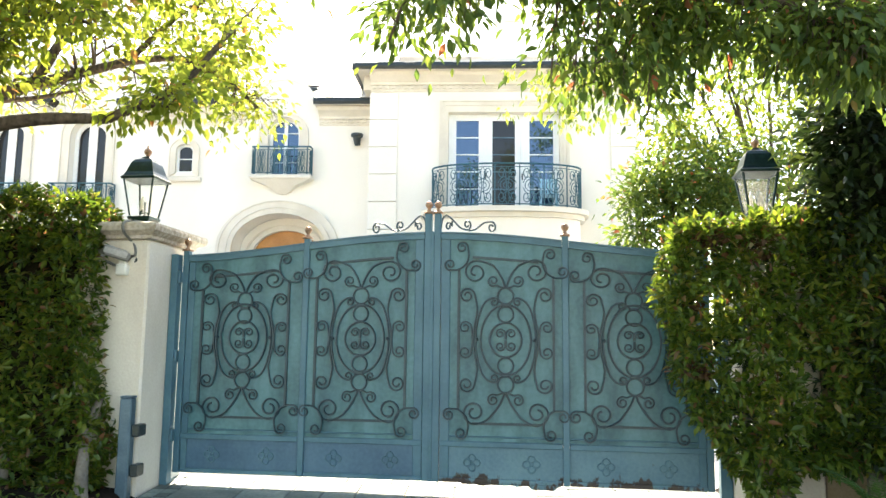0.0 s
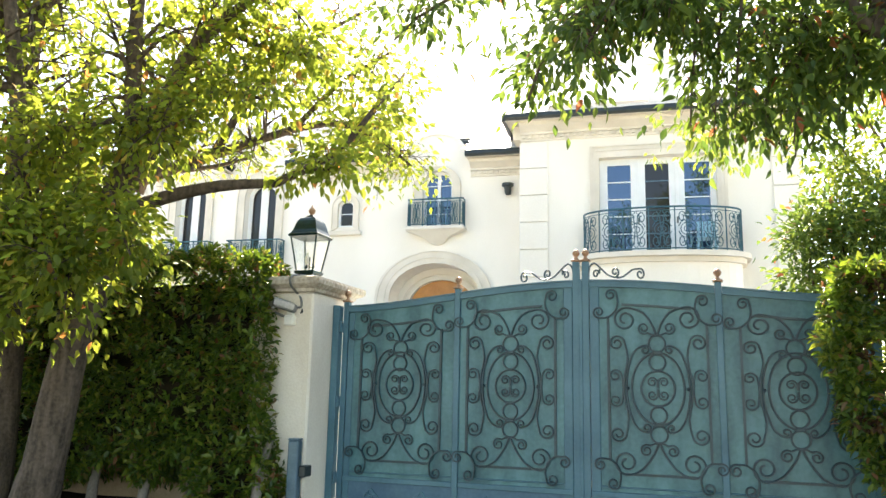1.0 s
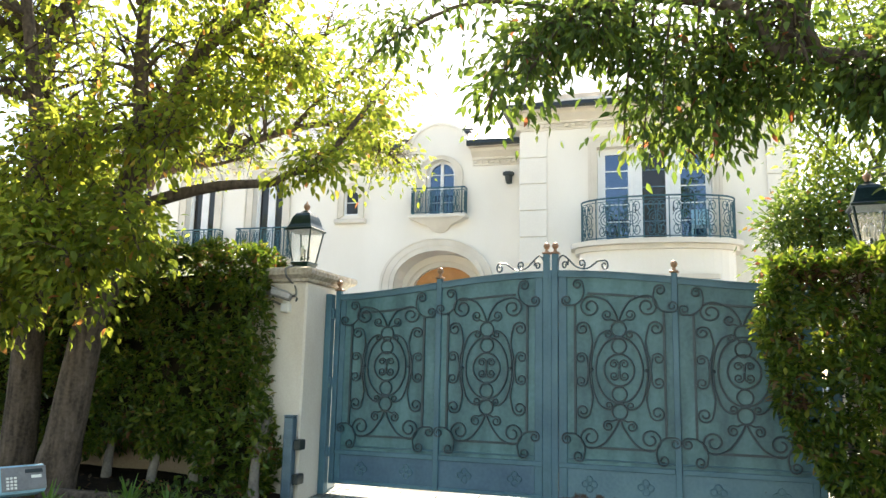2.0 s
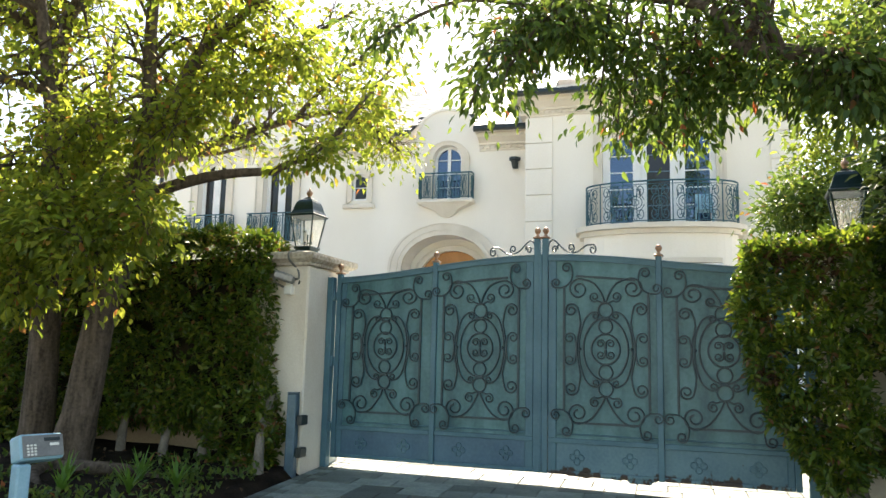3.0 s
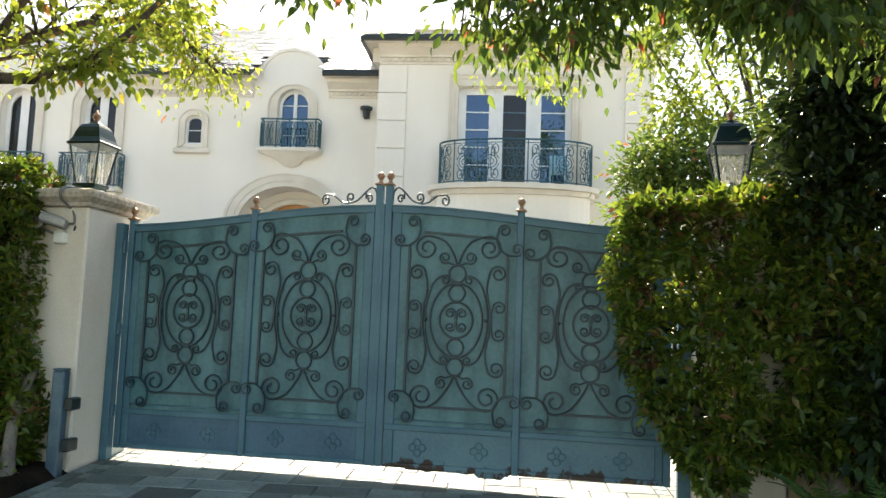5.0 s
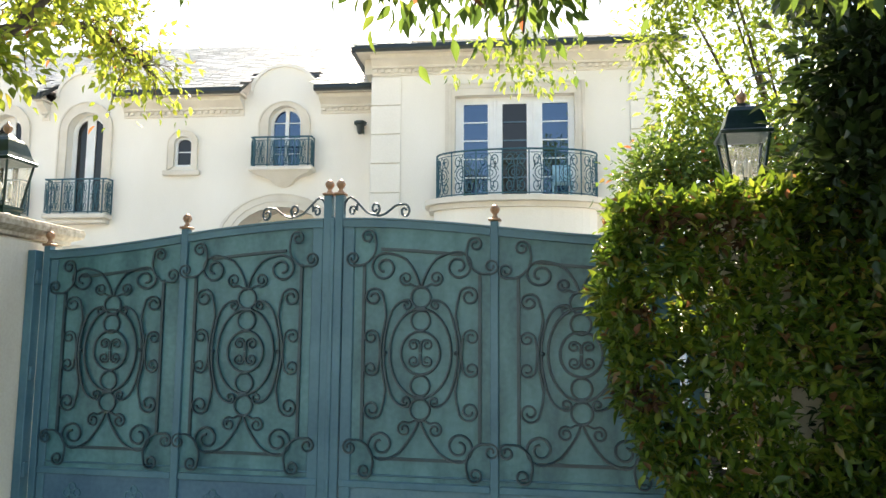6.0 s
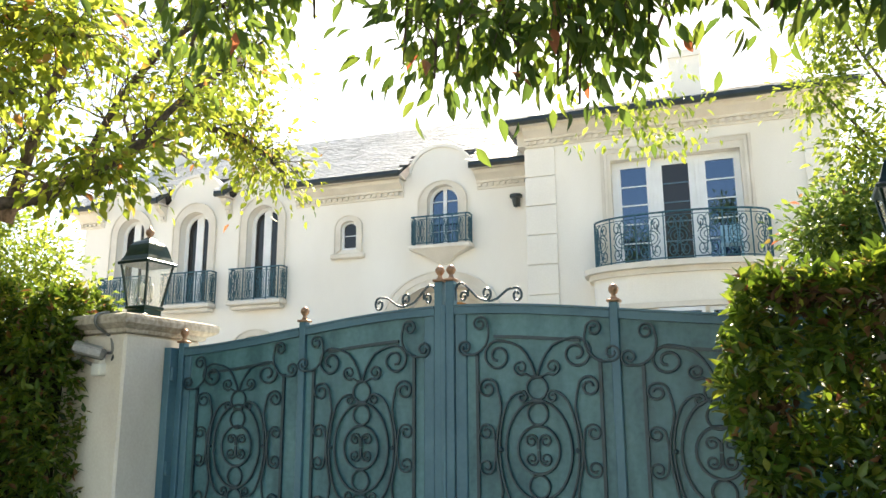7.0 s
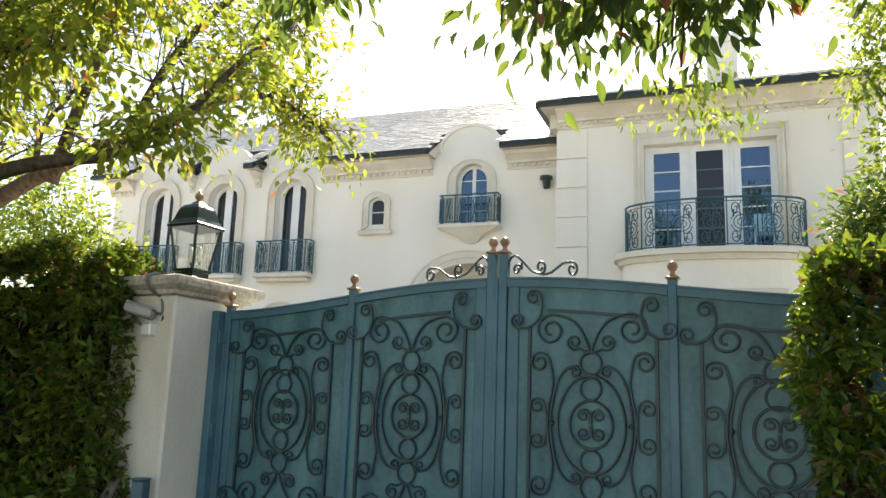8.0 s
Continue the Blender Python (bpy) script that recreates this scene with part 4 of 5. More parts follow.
# ---- lanterns ----
def lantern(loc, rz):
    t = thing("lantern", loc, "dark green four-sided coach lantern with copper finial and clear panes", "lantern", "pillar lanterns", "", rz)
    q = math.pi / 4
    r2 = math.sqrt(2)
    b = bmesh.new()
    lathe(b, [(0.115 * r2, 0.0), (0.115 * r2, 0.02), (0.105 * r2, 0.03), (0.105 * r2, 0.10), (0.12 * r2, 0.11), (0.12 * r2, 0.135), (0.10 * r2, 0.14)], 4, 0, 0, q)
    part("base", b, BLACK, t)
    zb, zt, rb_, rt = 0.141, 0.52, 0.103, 0.160
    for i in range(4):
        a = q + i * math.pi / 2
        b = bmesh.new()
        tube(b, [(rb_ * r2 * math.cos(a), rb_ * r2 * math.sin(a), zb), (rt * r2 * math.cos(a), rt * r2 * math.sin(a), zt)], 0.012, 4)
        part("corner_bar", b, BLACK, t)
        a2 = a + math.pi / 2
        b = bmesh.new()
        k = 0.985
        vs = [b.verts.new(v) for v in ((k * rb_ * r2 * math.cos(a), k * rb_ * r2 * math.sin(a), zb), (k * rb_ * r2 * math.cos(a2), k * rb_ * r2 * math.sin(a2), zb), (k * rt * r2 * math.cos(a2), k * rt * r2 * math.sin(a2), zt), (k * rt * r2 * math.cos(a), k * rt * r2 * math.sin(a), zt))]
        b.faces.new(vs)
        bmesh.ops.solidify(b, geom=b.faces[:], thickness=0.003)
        ob = part("pane", b, GLASS, t, "clear glass pane")
        ob.visible_shadow = False
    b = bmesh.new()
    lathe(b, [(0.15 * r2, 0.521), (0.182 * r2, 0.522), (0.187 * r2, 0.545), (0.168 * r2, 0.56), (0.148 * r2, 0.60), (0.132 * r2, 0.66), (0.115 * r2, 0.71), (0.09 * r2, 0.745), (0.055 * r2, 0.76), (0.04 * r2, 0.775), (0.025 * r2, 0.79)], 4, 0, 0, q)
    part("roof", b, BLACK, t)
    b = bmesh.new()
    lathe(b, [(0.03, 0.785), (0.018, 0.80), (0.034, 0.82), (0.042, 0.842), (0.034, 0.865), (0.014, 0.88), (0.007, 0.91)], 12)
    part("finial", b, COPPER, t, "copper finial", True)
    b = bmesh.new()
    tube(b, [(0, 0, 0.14), (0, 0, 0.30)], 0.012, 6)
    for i in range(3):
        a = 0.6 + i * 2 * math.pi / 3
        tube(b, smooth_path([(0, 0, 0.20), (0.05 * math.cos(a), 0.05 * math.sin(a), 0.18), (0.055 * math.cos(a), 0.055 * math.sin(a), 0.215)], 3), 0.007, 5)
    part("candelabra", b, BLACK, t)
    for i in range(3):
        a = 0.6 + i * 2 * math.pi / 3
        b = bmesh.new()
        lathe(b, [(0.016, 0.215), (0.016, 0.29), (0.020, 0.30), (0.018, 0.325), (0.004, 0.36)], 8, 0.055 * math.cos(a), 0.055 * math.sin(a))
        part("candle_lamp", b, CANDLE, t, "pale candle sleeve with bulb", True)
    return t


lan = lantern((-3.80, 8.30, 2.557), -5.0)
copy_thing(lan, pose(2.405, 7.95, 2.557, 0, 0, -5))["label"] = "dark green four-sided coach lantern above the hedge"

# old camera with its conduit on the pillar
cc = thing("security_camera", (-3.72, 7.70, 2.20), "weathered grey security camera and lamp on a pillar bracket", "camera", "", "", -5.5)
b = bmesh.new()
box(b, -0.05, -0.035, -0.17, 0.06, 0.06, -0.06, bevel=0.012)
box(b, -0.03, -0.02, -0.06, 0.04, 0.06, -0.02, bevel=0.006)
part("bracket", b, CANDLE, cc, "cream junction box")
tilt = pose(0.0, -0.06, 0.03, -14, 14, -48)
b = bmesh.new()
box(b, -0.055, -0.15, -0.05, 0.055, 0.10, 0.035, bevel=0.016, m=tilt)
part("housing", b, PLATE, cc, "dull grey camera housing")
b = bmesh.new()
box(b, -0.062, -0.16, 0.037, 0.062, 0.06, 0.047, bevel=0.005, m=tilt)
box(b, 0.057, -0.16, -0.02, 0.064, 0.06, 0.036, bevel=0.004, m=tilt)
part("sun_hood", b, PLASTIC, cc, "off-white sun hood")
b = bmesh.new()
lathe(b, [(0.026, -0.205), (0.036, -0.20), (0.036, -0.152)], 12)
bmesh.ops.transform(b, matrix=tilt @ pose(0, 0, -0.008, -90) @ Matrix.Scale(-1, 4, (0, 0, 1)), verts=b.verts)
part("lens", b, GUTTER, cc, "dark lens barrel", True)
b = bmesh.new()
lathe(b, [(0.03, -0.03), (0.066, 0.0), (0.070, 0.03), (0.058, 0.032), (0.03, 0.012)], 14)
bmesh.ops.transform(b, matrix=pose(-0.20, -0.04, 0.02, 72, 0, -28), verts=b.verts)
part("lamp_head", b, PLASTIC, cc, "round grey lamp head", True)
b = bmesh.new()
tube(b, [(-0.17, -0.02, -0.03), (-0.08, 0.0, -0.07), (0.0, 0.01, -0.08)], 0.014, 6)
part("arm", b, PLATE, cc)
b = bmesh.new()
tube(b, smooth_path([(0.05, 0.04, 0.02), (0.115, 0.03, 0.03), (0.10, 0.035, 0.12), (0.055, 0.04, 0.17), (0.05, -0.095, 0.24), (0.05, -0.10, 0.33), (0.07, 0.05, 0.365), (0.2, 0.3, 0.366)], 5), 0.013, 7)
part("cable", b, PLATE, cc, "grey conduit over the cap", True)

# steel post tied to the pillar
bp = thing("steel_post", (-3.515, 7.57, -0.05), "blue-grey square steel post tied to the pillar", "post")
part("tube", boxed(-0.055, -0.055, -0.05, 0.055, 0.055, 0.93, bevel=0.012), STEEL, bp)
part("cap", boxed(-0.058, -0.058, 0.931, 0.058, 0.058, 0.95, bevel=0.008), STEEL, bp)
for z in (0.22, 0.58):
    part("bracket", boxed(0.057, -0.02, z, 0.125, 0.145, z + 0.11, bevel=0.01), GUTTER, bp, "dark steel bracket")

# thin conduit beside the right-hand pillar
cd = thing("conduit", (1.98, 7.02, -0.1), "thin dark conduit standing beside the pillar", "pipe")
b = bmesh.new()
tube(b, smooth_path([(0, 0, 0), (0.005, 0, 0.3), (0, 0.02, 0.62), (0.02, 0.1, 0.7)], 4), 0.014, 7)
part("pipe", b, GUTTER, cd, "", True)

# ---- hedges ----
def hedge(name, prof, y0, y1, shoots, size, label, seed, core=True, gap=-0.22, inner=3000, browned=()):
    """A clipped hedge of leafy shoots. prof: (x, z) outline of the front, counter-clockwise."""
    rng = np.random.default_rng(seed)
    h = thing(name, ((prof[0][0] + prof[1][0]) / 2, (y0 + y1) / 2, 0.0), label, "hedge")
    off = h.matrix_world.translation
    P = np.array(prof)
    c = P.mean(0)
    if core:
        # dark filler slab blocks the view through and stands for the shaded inside
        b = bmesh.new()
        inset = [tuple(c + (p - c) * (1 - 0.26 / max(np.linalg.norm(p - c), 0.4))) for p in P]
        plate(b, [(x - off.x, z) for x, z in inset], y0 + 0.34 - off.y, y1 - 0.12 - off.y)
        part("inner_shade_slab", b, CORE, h)
    x0, x1, z0, z1 = P[:, 0].min(), P[:, 0].max(), P[:, 1].min(), P[:, 1].max()

    def inside(q):
        r = np.zeros(len(q), bool)
        j = len(P) - 1
        for i in range(len(P)):
            xi, zi, xj, zj = *P[i], *P[j]
            r ^= ((zi > q[:, 1]) != (zj > q[:, 1])) & (q[:, 0] < (xj - xi) * (q[:, 1] - zi) / (zj - zi + 1e-12) + xi)
            j = i
        return r

    def rough(a, b_, k):
        return noise.noise(Vector((a * 2.1, k, b_ * 2.1))) + 0.6 * noise.noise(Vector((a * 5.5, k + 4.0, b_ * 5.5)))
    # front face: shoots stand out or sink in, and are thin in places
    q = rng.uniform((x0, z0), (x1, z1), (shoots * 3, 2))
    q = q[inside(q)]
    wob = np.array([rough(a, b_, 5.0) for a, b_ in q])
    thin = np.array([rough(a * 1.3, b_ * 1.3, 17.0) for a, b_ in q]) + rng.normal(0, 0.10, len(q))
    ok = thin > gap
    q, wob = q[ok][:shoots], wob[ok][:shoots]
    n = len(q)
    front = np.column_stack([q[:, 0], y0 + 0.05 - 0.13 * wob + np.abs(rng.normal(0, 0.09, n)), q[:, 1]])
    fd = np.tile(np.array([0, -1.0, 0.35]), (n, 1)) + rng.normal(0, 0.5, (n, 3))
    # rim: along the outline, through the depth
    L = np.linalg.norm(np.roll(P, -1, 0) - P, axis=1)
    m = int(shoots * L.sum() * (y1 - y0) / ((x1 - x0) * (z1 - z0)) * 1.0)
    seg = rng.choice(len(P), m, p=L / L.sum())
    t = rng.uniform(0, 1, m)
    a, bb = P[seg], np.roll(P, -1, 0)[seg]
    rim = a + (bb - a) * t[:, None]
    dr = (bb - a) / L[seg][:, None]
    nr = np.column_stack([dr[:, 1], -dr[:, 0]])
    yy = rng.uniform(y0, y1, m)
    wob2 = np.array([noise.noise(Vector((u[0] * 3, v * 3, u[1] * 3))) + 0.6 * noise.noise(Vector((u[0] * 8, v * 8, u[1] * 8))) for u, v in zip(rim, yy)])
    dep = 0.10 * wob2 - np.abs(rng.normal(0, 0.06, m)) + 0.01
    pts2 = np.column_stack([rim[:, 0] + nr[:, 0] * dep, yy, rim[:, 1] + nr[:, 1] * dep])
    rd = np.column_stack([nr[:, 0], np.full(m, -0.3), nr[:, 1] + 0.25]) + rng.normal(0, 0.35, (m, 3))
    base, way = np.vstack([front, pts2]), np.vstack([fd, rd])
    way /= np.linalg.norm(way, axis=1)[:, None]
    # five leaves spiral up each shoot
    k = 5
    base, way = np.repeat(base, k, 0), np.repeat(way, k, 0)
    step = np.tile(np.arange(k), n + m)[:, None]
    side = rng.normal(0, 1.0, base.shape)
    side -= (side * way).sum(1)[:, None] * way
    side /= np.linalg.norm(side, axis=1)[:, None] + 1e-9
    pts = base + way * step * size * 0.24 - np.array(off)
    dirs = way * (0.35 + 0.18 * step) + side
    red = np.zeros(len(pts), bool)
    for bx, bz, br in browned:
        red |= (np.hypot(pts[:, 0] + off.x - bx, (pts[:, 2] - bz) * 1.6) < br * rng.uniform(0.4, 1.3, len(pts))) & (rng.uniform(0, 1, len(pts)) < 0.75)
    leaves("foliage", pts[~red], dirs[~red], size, LEAF_HEDGE, h, rng, 0.1, 0.46)
    if red.any():
        leaves("withered_foliage", pts[red], dirs[red], size * 0.9, LEAF_BROWN, h, rng, 0.1, 0.46, "stuff", "reddish brown withered leaves")
    # inner leaves, their green darkened to stand for the shade inside
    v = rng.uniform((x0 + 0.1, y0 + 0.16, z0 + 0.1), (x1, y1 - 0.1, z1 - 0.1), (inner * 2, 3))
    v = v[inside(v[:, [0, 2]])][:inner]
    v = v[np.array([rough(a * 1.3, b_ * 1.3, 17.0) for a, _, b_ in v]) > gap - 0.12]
    leaves("inner_foliage", v - np.array(off), rng.normal(0, 1, (len(v), 3)), size, LEAF_SHADED, h, rng, 0.2, 0.46)
    return h


HL = [(-9.4, 0.35), (-7.2, 0.3), (-6.4, 0.5), (-6.0, 0.42), (-5.6, 0.66), (-5.35, 0.70), (-5.15, 0.42), (-5.0, 0.45), (-4.9, 0.74), (-4.62, 0.70), (-4.5, 0.34), (-4.3, 0.12), (-3.95, 0.04), (-3.76, 0.16), (-3.76, 0.6), (-3.90, 0.95), (-3.92, 1.4), (-3.95, 2.1), (-4.0, 2.68), (-4.5, 2.73), (-5.5, 2.70), (-7.0, 2.66), (-9.4, 2.6)]
hl = hedge("hedge", HL, 7.35, 8.12, 5000, 0.082, "tall clipped dark green hedge against the garden wall", 3, gap=-0.30)
HR = [(1.52, 0.80), (1.72, 0.74), (1.86, 0.44), (2.02, 0.26), (2.18, 0.52), (2.45, 0.48), (2.6, 0.5), (3.2, 0.5), (5.2, 0.5), (5.2, 2.38), (3.4, 2.40), (2.5, 2.41), (1.85, 2.40), (1.33, 2.33), (1.27, 2.0), (1.33, 1.52), (1.41, 1.16)]
hr = hedge("hedge", HR, 6.72, 7.16, 4000, 0.082, "dense clipped hedge with glossy sunlit leaves on top", 4, False, -0.34, 6500, ((1.62, 2.24, .14), (1.95, 2.20, .15), (1.50, 1.72, .10), (1.45, 1.2, .10)))


def stem(name, pts, radii, material, parent, n=9, label=""):
    b = bmesh.new()
    p = smooth_path(pts, 4)
    k = len(p)
    rs = np.interp(np.linspace(0, 1, k), np.linspace(0, 1, len(radii)), radii).tolist()
    rs = [r * (1 + 0.08 * noise.noise(Vector((q.x * 5, q.y * 5, q.z * 5)))) for r, q in zip(rs, p)]
    tube(b, p, rs, n)
    return part(name, b, material, parent, label, True)


for h, stems in ((hl, [(-3.78, 7.3), (-4.62, 7.5), (-5.15, 7.5), (-5.75, 7.5), (-6.6, 7.5)]), (hr, [(2.16, 6.92), (2.9, 6.9), (3.8, 6.9)])):
    off = h.matrix_world.translation
    for i, (x, y) in enumerate(stems):
        lean = (0.14 if x > 2 and i == 0 else 0.03) * math.cos(i * 2.1)
        big = 0.085 if x > 2 else 0.055
        stem("stem", [(x - off.x + lean * 0.4, y - off.y, -0.1), (x - off.x, y - off.y + 0.02, 0.25), (x - off.x - lean, y - off.y + 0.12, 0.55), (x - off.x - lean * 1.4, y - off.y + 0.35, 0.9)], [big * 1.35, big, big * 0.9, big * 0.7], PALEBARK, h)


# ---- trees ----
def spray(rng, tips, per, spread, hang=0.0):
    """Leaf bases round a list of twig points, with outward directions."""
    T = np.repeat(np.array([t for t, _ in tips]), per, 0)
    D = np.repeat(np.array([d for _, d in tips]), per, 0)
    n = len(T)
    o = rng.normal(0, spread, (n, 3))
    o[:, 2] = o[:, 2] * 0.8 - np.abs(rng.normal(0, hang, n)) if hang else o[:, 2] * 0.8
    return T + o, D * 0.5 + o / (np.linalg.norm(o, axis=1)[:, None] + 1e-6)


def branchlets(rng, parent, bark, line, r0, r1, count, length, tips, droop=0.15, level=2, keep=lambda p: True):
    """A limb along a line and twigs off it; collects the twig points for leaves."""
    stem("limb", line, [r0, (r0 + r1) / 2, r1], bark, parent, 8)
    p = smooth_path(line, 6)
    k = len(p)
    b = bmesh.new()
    made = 0
    for i in range(count):
        j = int(rng.uniform(0.25, 1.0) * (k - 1))
        base = p[j]
        along = (p[min(j + 1, k - 1)] - p[max(j - 1, 0)]).normalized()
        d = (along * 0.5 + Vector(rng.normal(0, 0.75, 3).tolist())).normalized()
        L = float(length * rng.uniform(0.5, 1.2))
        a = base + d * L * 0.5 + Vector((0, 0, 0.04))
        e = base + d * L + Vector((0, 0, -droop * L))
        if not keep(e):
            continue
        pts = smooth_path([base, a, e], 3)
        rr = max(r1 * 0.55, 0.006)
        tube(b, pts, [rr * (1 - 0.8 * q / (len(pts) - 1)) for q in range(len(pts))], 4)
        made += 1
        for q in range(2, len(pts)):
            if keep(pts[q]):
                tips.append((tuple(pts[q]), tuple(d)))
        if level > 1:
            for _ in range(2):
                d2 = (d + Vector(rng.normal(0, 0.7, 3).tolist())).normalized()
                e2 = a + d2 * L * 0.6 + Vector((0, 0, -droop * L * 0.7))
                tube(b, [a, (a + e2) / 2 + Vector((0, 0, 0.02)), e2], [rr * 0.5, rr * 0.35, rr * 0.15], 3)
                for q in ((a + e2) / 2, e2):
                    if keep(q):
                        tips.append((tuple(q), tuple(d2)))
    if made:
        tagged(part("twig_growth", b, bark, parent, "", True), "", "", "", "stuff")
    else:
        b.free()


def crown(rng, parent, tips, per, spread, size, mat, hang=0.03, narrow=0.42, droop=0.35):
    pts, dirs = spray(rng, tips, per, spread, hang)
    leaves("crown", pts, dirs, size, mat, parent, rng, droop, narrow)


# tree beside the hedge, leaning over the driveway
rng = np.random.default_rng(11)
t1 = thing("tree", (-5.55, 6.65, 0.0), "leaning evergreen tree with sunlit yellow-green leaves over the hedge", "tree")
O = Vector((-5.55, 6.65, 0.0))


def rel(pts, o):
    return [tuple(Vector(p) - o) for p in pts]


stem("trunk", rel([(-5.80, 6.62, -0.3), (-5.74, 6.64, 0.1), (-5.64, 6.65, 0.6), (-5.48, 6.66, 1.75), (-5.31, 6.66, 2.3), (-5.17, 6.65, 3.1), (-5.02, 6.65, 3.6)], O), [0.36, 0.25, 0.195, 0.17, 0.16, 0.15, 0.14], BARK, t1, 14)
for line in ([(-5.7, 6.5, 0.02), (-5.2, 6.3, 0.10), (-4.7, 6.35, 0.10), (-4.25, 6.45, -0.02)], [(-5.75, 6.45, 0.0), (-5.6, 6.0, 0.06), (-5.2, 5.7, -0.04)]):
    stem("root", rel(line, O), [0.13, 0.085, 0.06, 0.035], BARK, t1, 9, "gnarled surface root")
tips = []
LIMBS1 = [
    ([(-5.04, 6.65, 3.55), (-5.02, 6.62, 4.1), (-5.08, 6.6, 4.7), (-5.02, 6.5, 5.9)], .12, .06, 20, 0.85),
    ([(-5.04, 6.65, 3.5), (-4.72, 6.62, 3.95), (-4.52, 6.6, 4.5), (-4.13, 6.55, 4.85), (-3.5, 6.5, 5.25)], .12, .04, 24, 0.7),
    ([(-5.18, 6.64, 3.0), (-4.62, 6.68, 3.18), (-4.06, 6.72, 3.28), (-3.5, 6.78, 3.30)], .075, .045, 3, 0.3),
    ([(-3.5, 6.78, 3.30), (-2.98, 7.0, 3.66), (-2.72, 7.3, 4.2), (-2.62, 7.9, 4.8)], .045, .015, 16, 0.4),
    ([(-3.4, 6.8, 3.36), (-3.15, 6.75, 3.4), (-2.9, 6.7, 3.38)], .025, .010, 12, 0.3),
    ([(-4.6, 6.6, 4.2), (-4.1, 6.5, 4.15), (-3.5, 6.4, 4.0)], .04, .015, 22, 0.5),
    ([(-4.13, 6.55, 4.85), (-3.6, 6.6, 4.6), (-3.0, 6.6, 4.45)], .03, .012, 22, 0.5),
    ([(-5.4, 6.66, 2.2), (-5.9, 6.4, 2.9), (-6.05, 6.2, 4.2), (-6.3, 6.1, 5.6)], .12, .06, 24, 0.9),
    ([(-6.05, 6.2, 4.2), (-6.8, 6.0, 4.4), (-7.6, 5.8, 4.7)], .06, .02, 20, 0.8),
    ([(-5.9, 6.3, 2.9), (-5.5, 5.9, 2.75), (-5.0, 5.6, 2.5), (-4.75, 5.5, 2.2)], .04, .012, 20, 0.42),
    ([(-5.9, 6.3, 2.7), (-6.0, 5.9, 2.3), (-5.75, 5.7, 1.85)], .035, .012, 20, 0.45),
    ([(-5.9, 6.3, 2.8), (-6.2, 5.8, 2.6), (-6.4, 5.6, 2.1)], .035, .012, 22, 0.5),
    ([(-5.3, 6.3, 3.2), (-5.1, 5.95, 2.9), (-4.9, 5.8, 2.4), (-4.85, 5.75, 1.95)], .03, .010, 26, 0.38),
    ([(-5.1, 6.4, 3.3), (-4.6, 5.95, 2.85), (-4.3, 5.8, 2.45)], .028, .010, 18, 0.3),
    ([(-5.6, 6.2, 3.0), (-5.5, 5.8, 2.7), (-5.4, 5.75, 2.2)], .03, .010, 26, 0.4),
    ([(-5.02, 6.6, 4.0), (-5.4, 6.1, 3.7), (-5.6, 5.8, 3.3)], .04, .015, 24, 0.5),
    ([(-5.02, 6.6, 3.9), (-4.6, 6.3, 3.75), (-4.2, 6.1, 3.7)], .05, .02, 20, 0.5),
    ([(-5.02, 6.4, 5.3), (-4.4, 6.2, 5.4), (-3.8, 6.1, 5.4)], .05, .015, 22, 0.7),
]
for line, r0, r1, cnt, L in LIMBS1:
    branchlets(rng, t1, BARK, rel(line, O), r0, r1, cnt, L, tips, keep=lambda p: p.z > 3.3 or p.y < -0.35 or p.x < 0.4)
crown(rng, t1, tips, 4, 0.12, 0.094, LEAF_TREE, 0.03, 0.6, 0.5)

# second trunk behind it
t2 = thing("tree", (-7.3, 7.15, 0.0), "thick-trunked evergreen tree in the shaded bed", "tree")
O = Vector((-7.3, 7.15, 0.0))
rng = np.random.default_rng(12)
stem("trunk", rel([(-6.6, 6.95, -0.2), (-6.48, 6.95, 0.4), (-6.5, 6.95, 1.7), (-6.55, 6.93, 3.0), (-6.58, 6.9, 4.0)], O), [0.28, 0.19, 0.16, 0.15, 0.14], BARK, t2, 12)
tips = []
for line, r0, r1, cnt, L in [
    ([(-6.58, 6.9, 4.0), (-6.63, 6.9, 5.1), (-6.3, 6.8, 5.75)], .14, .06, 26, 0.9),
    ([(-6.63, 6.9, 4.9), (-7.3, 6.85, 5.5), (-8.4, 6.6, 6.0)], .1, .03, 26, 1.0),
    ([(-6.55, 6.93, 3.3), (-7.3, 6.6, 3.5), (-8.2, 6.2, 3.6)], .06, .02, 30, 0.7),
    ([(-6.55, 6.93, 2.9), (-6.5, 6.6, 3.1), (-6.45, 6.2, 2.8)], .05, .015, 26, 0.6),
    ([(-6.56, 6.9, 3.6), (-6.2, 6.9, 4.0), (-5.7, 6.8, 4.1)], .05, .015, 26, 0.7),
]:
    branchlets(rng, t2, BARK, rel(line, O), r0, r1, cnt, L, tips)
# added boughs out of view, there to shade the bed below
for line, r0, r1, cnt, L in [
    ([(-6.62, 6.85, 5.2), (-6.6, 5.0, 5.9), (-6.0, 3.2, 6.1), (-5.4, 1.6, 5.9)], .08, .02, 34, 1.2),
    ([(-6.62, 6.85, 5.2), (-7.8, 5.2, 5.6), (-8.2, 3.4, 5.4)], .07, .02, 30, 1.2),
    ([(-6.6, 5.0, 5.9), (-5.4, 4.2, 6.2), (-4.4, 3.6, 6.2)], .05, .02, 26, 1.1),
]:
    branchlets(rng, t2, BARK, rel(line, O), r0, r1, cnt, L, tips)
crown(rng, t2, tips, 4, 0.15, 0.105, LEAF_TREE, 0.03, 0.6, 0.5)

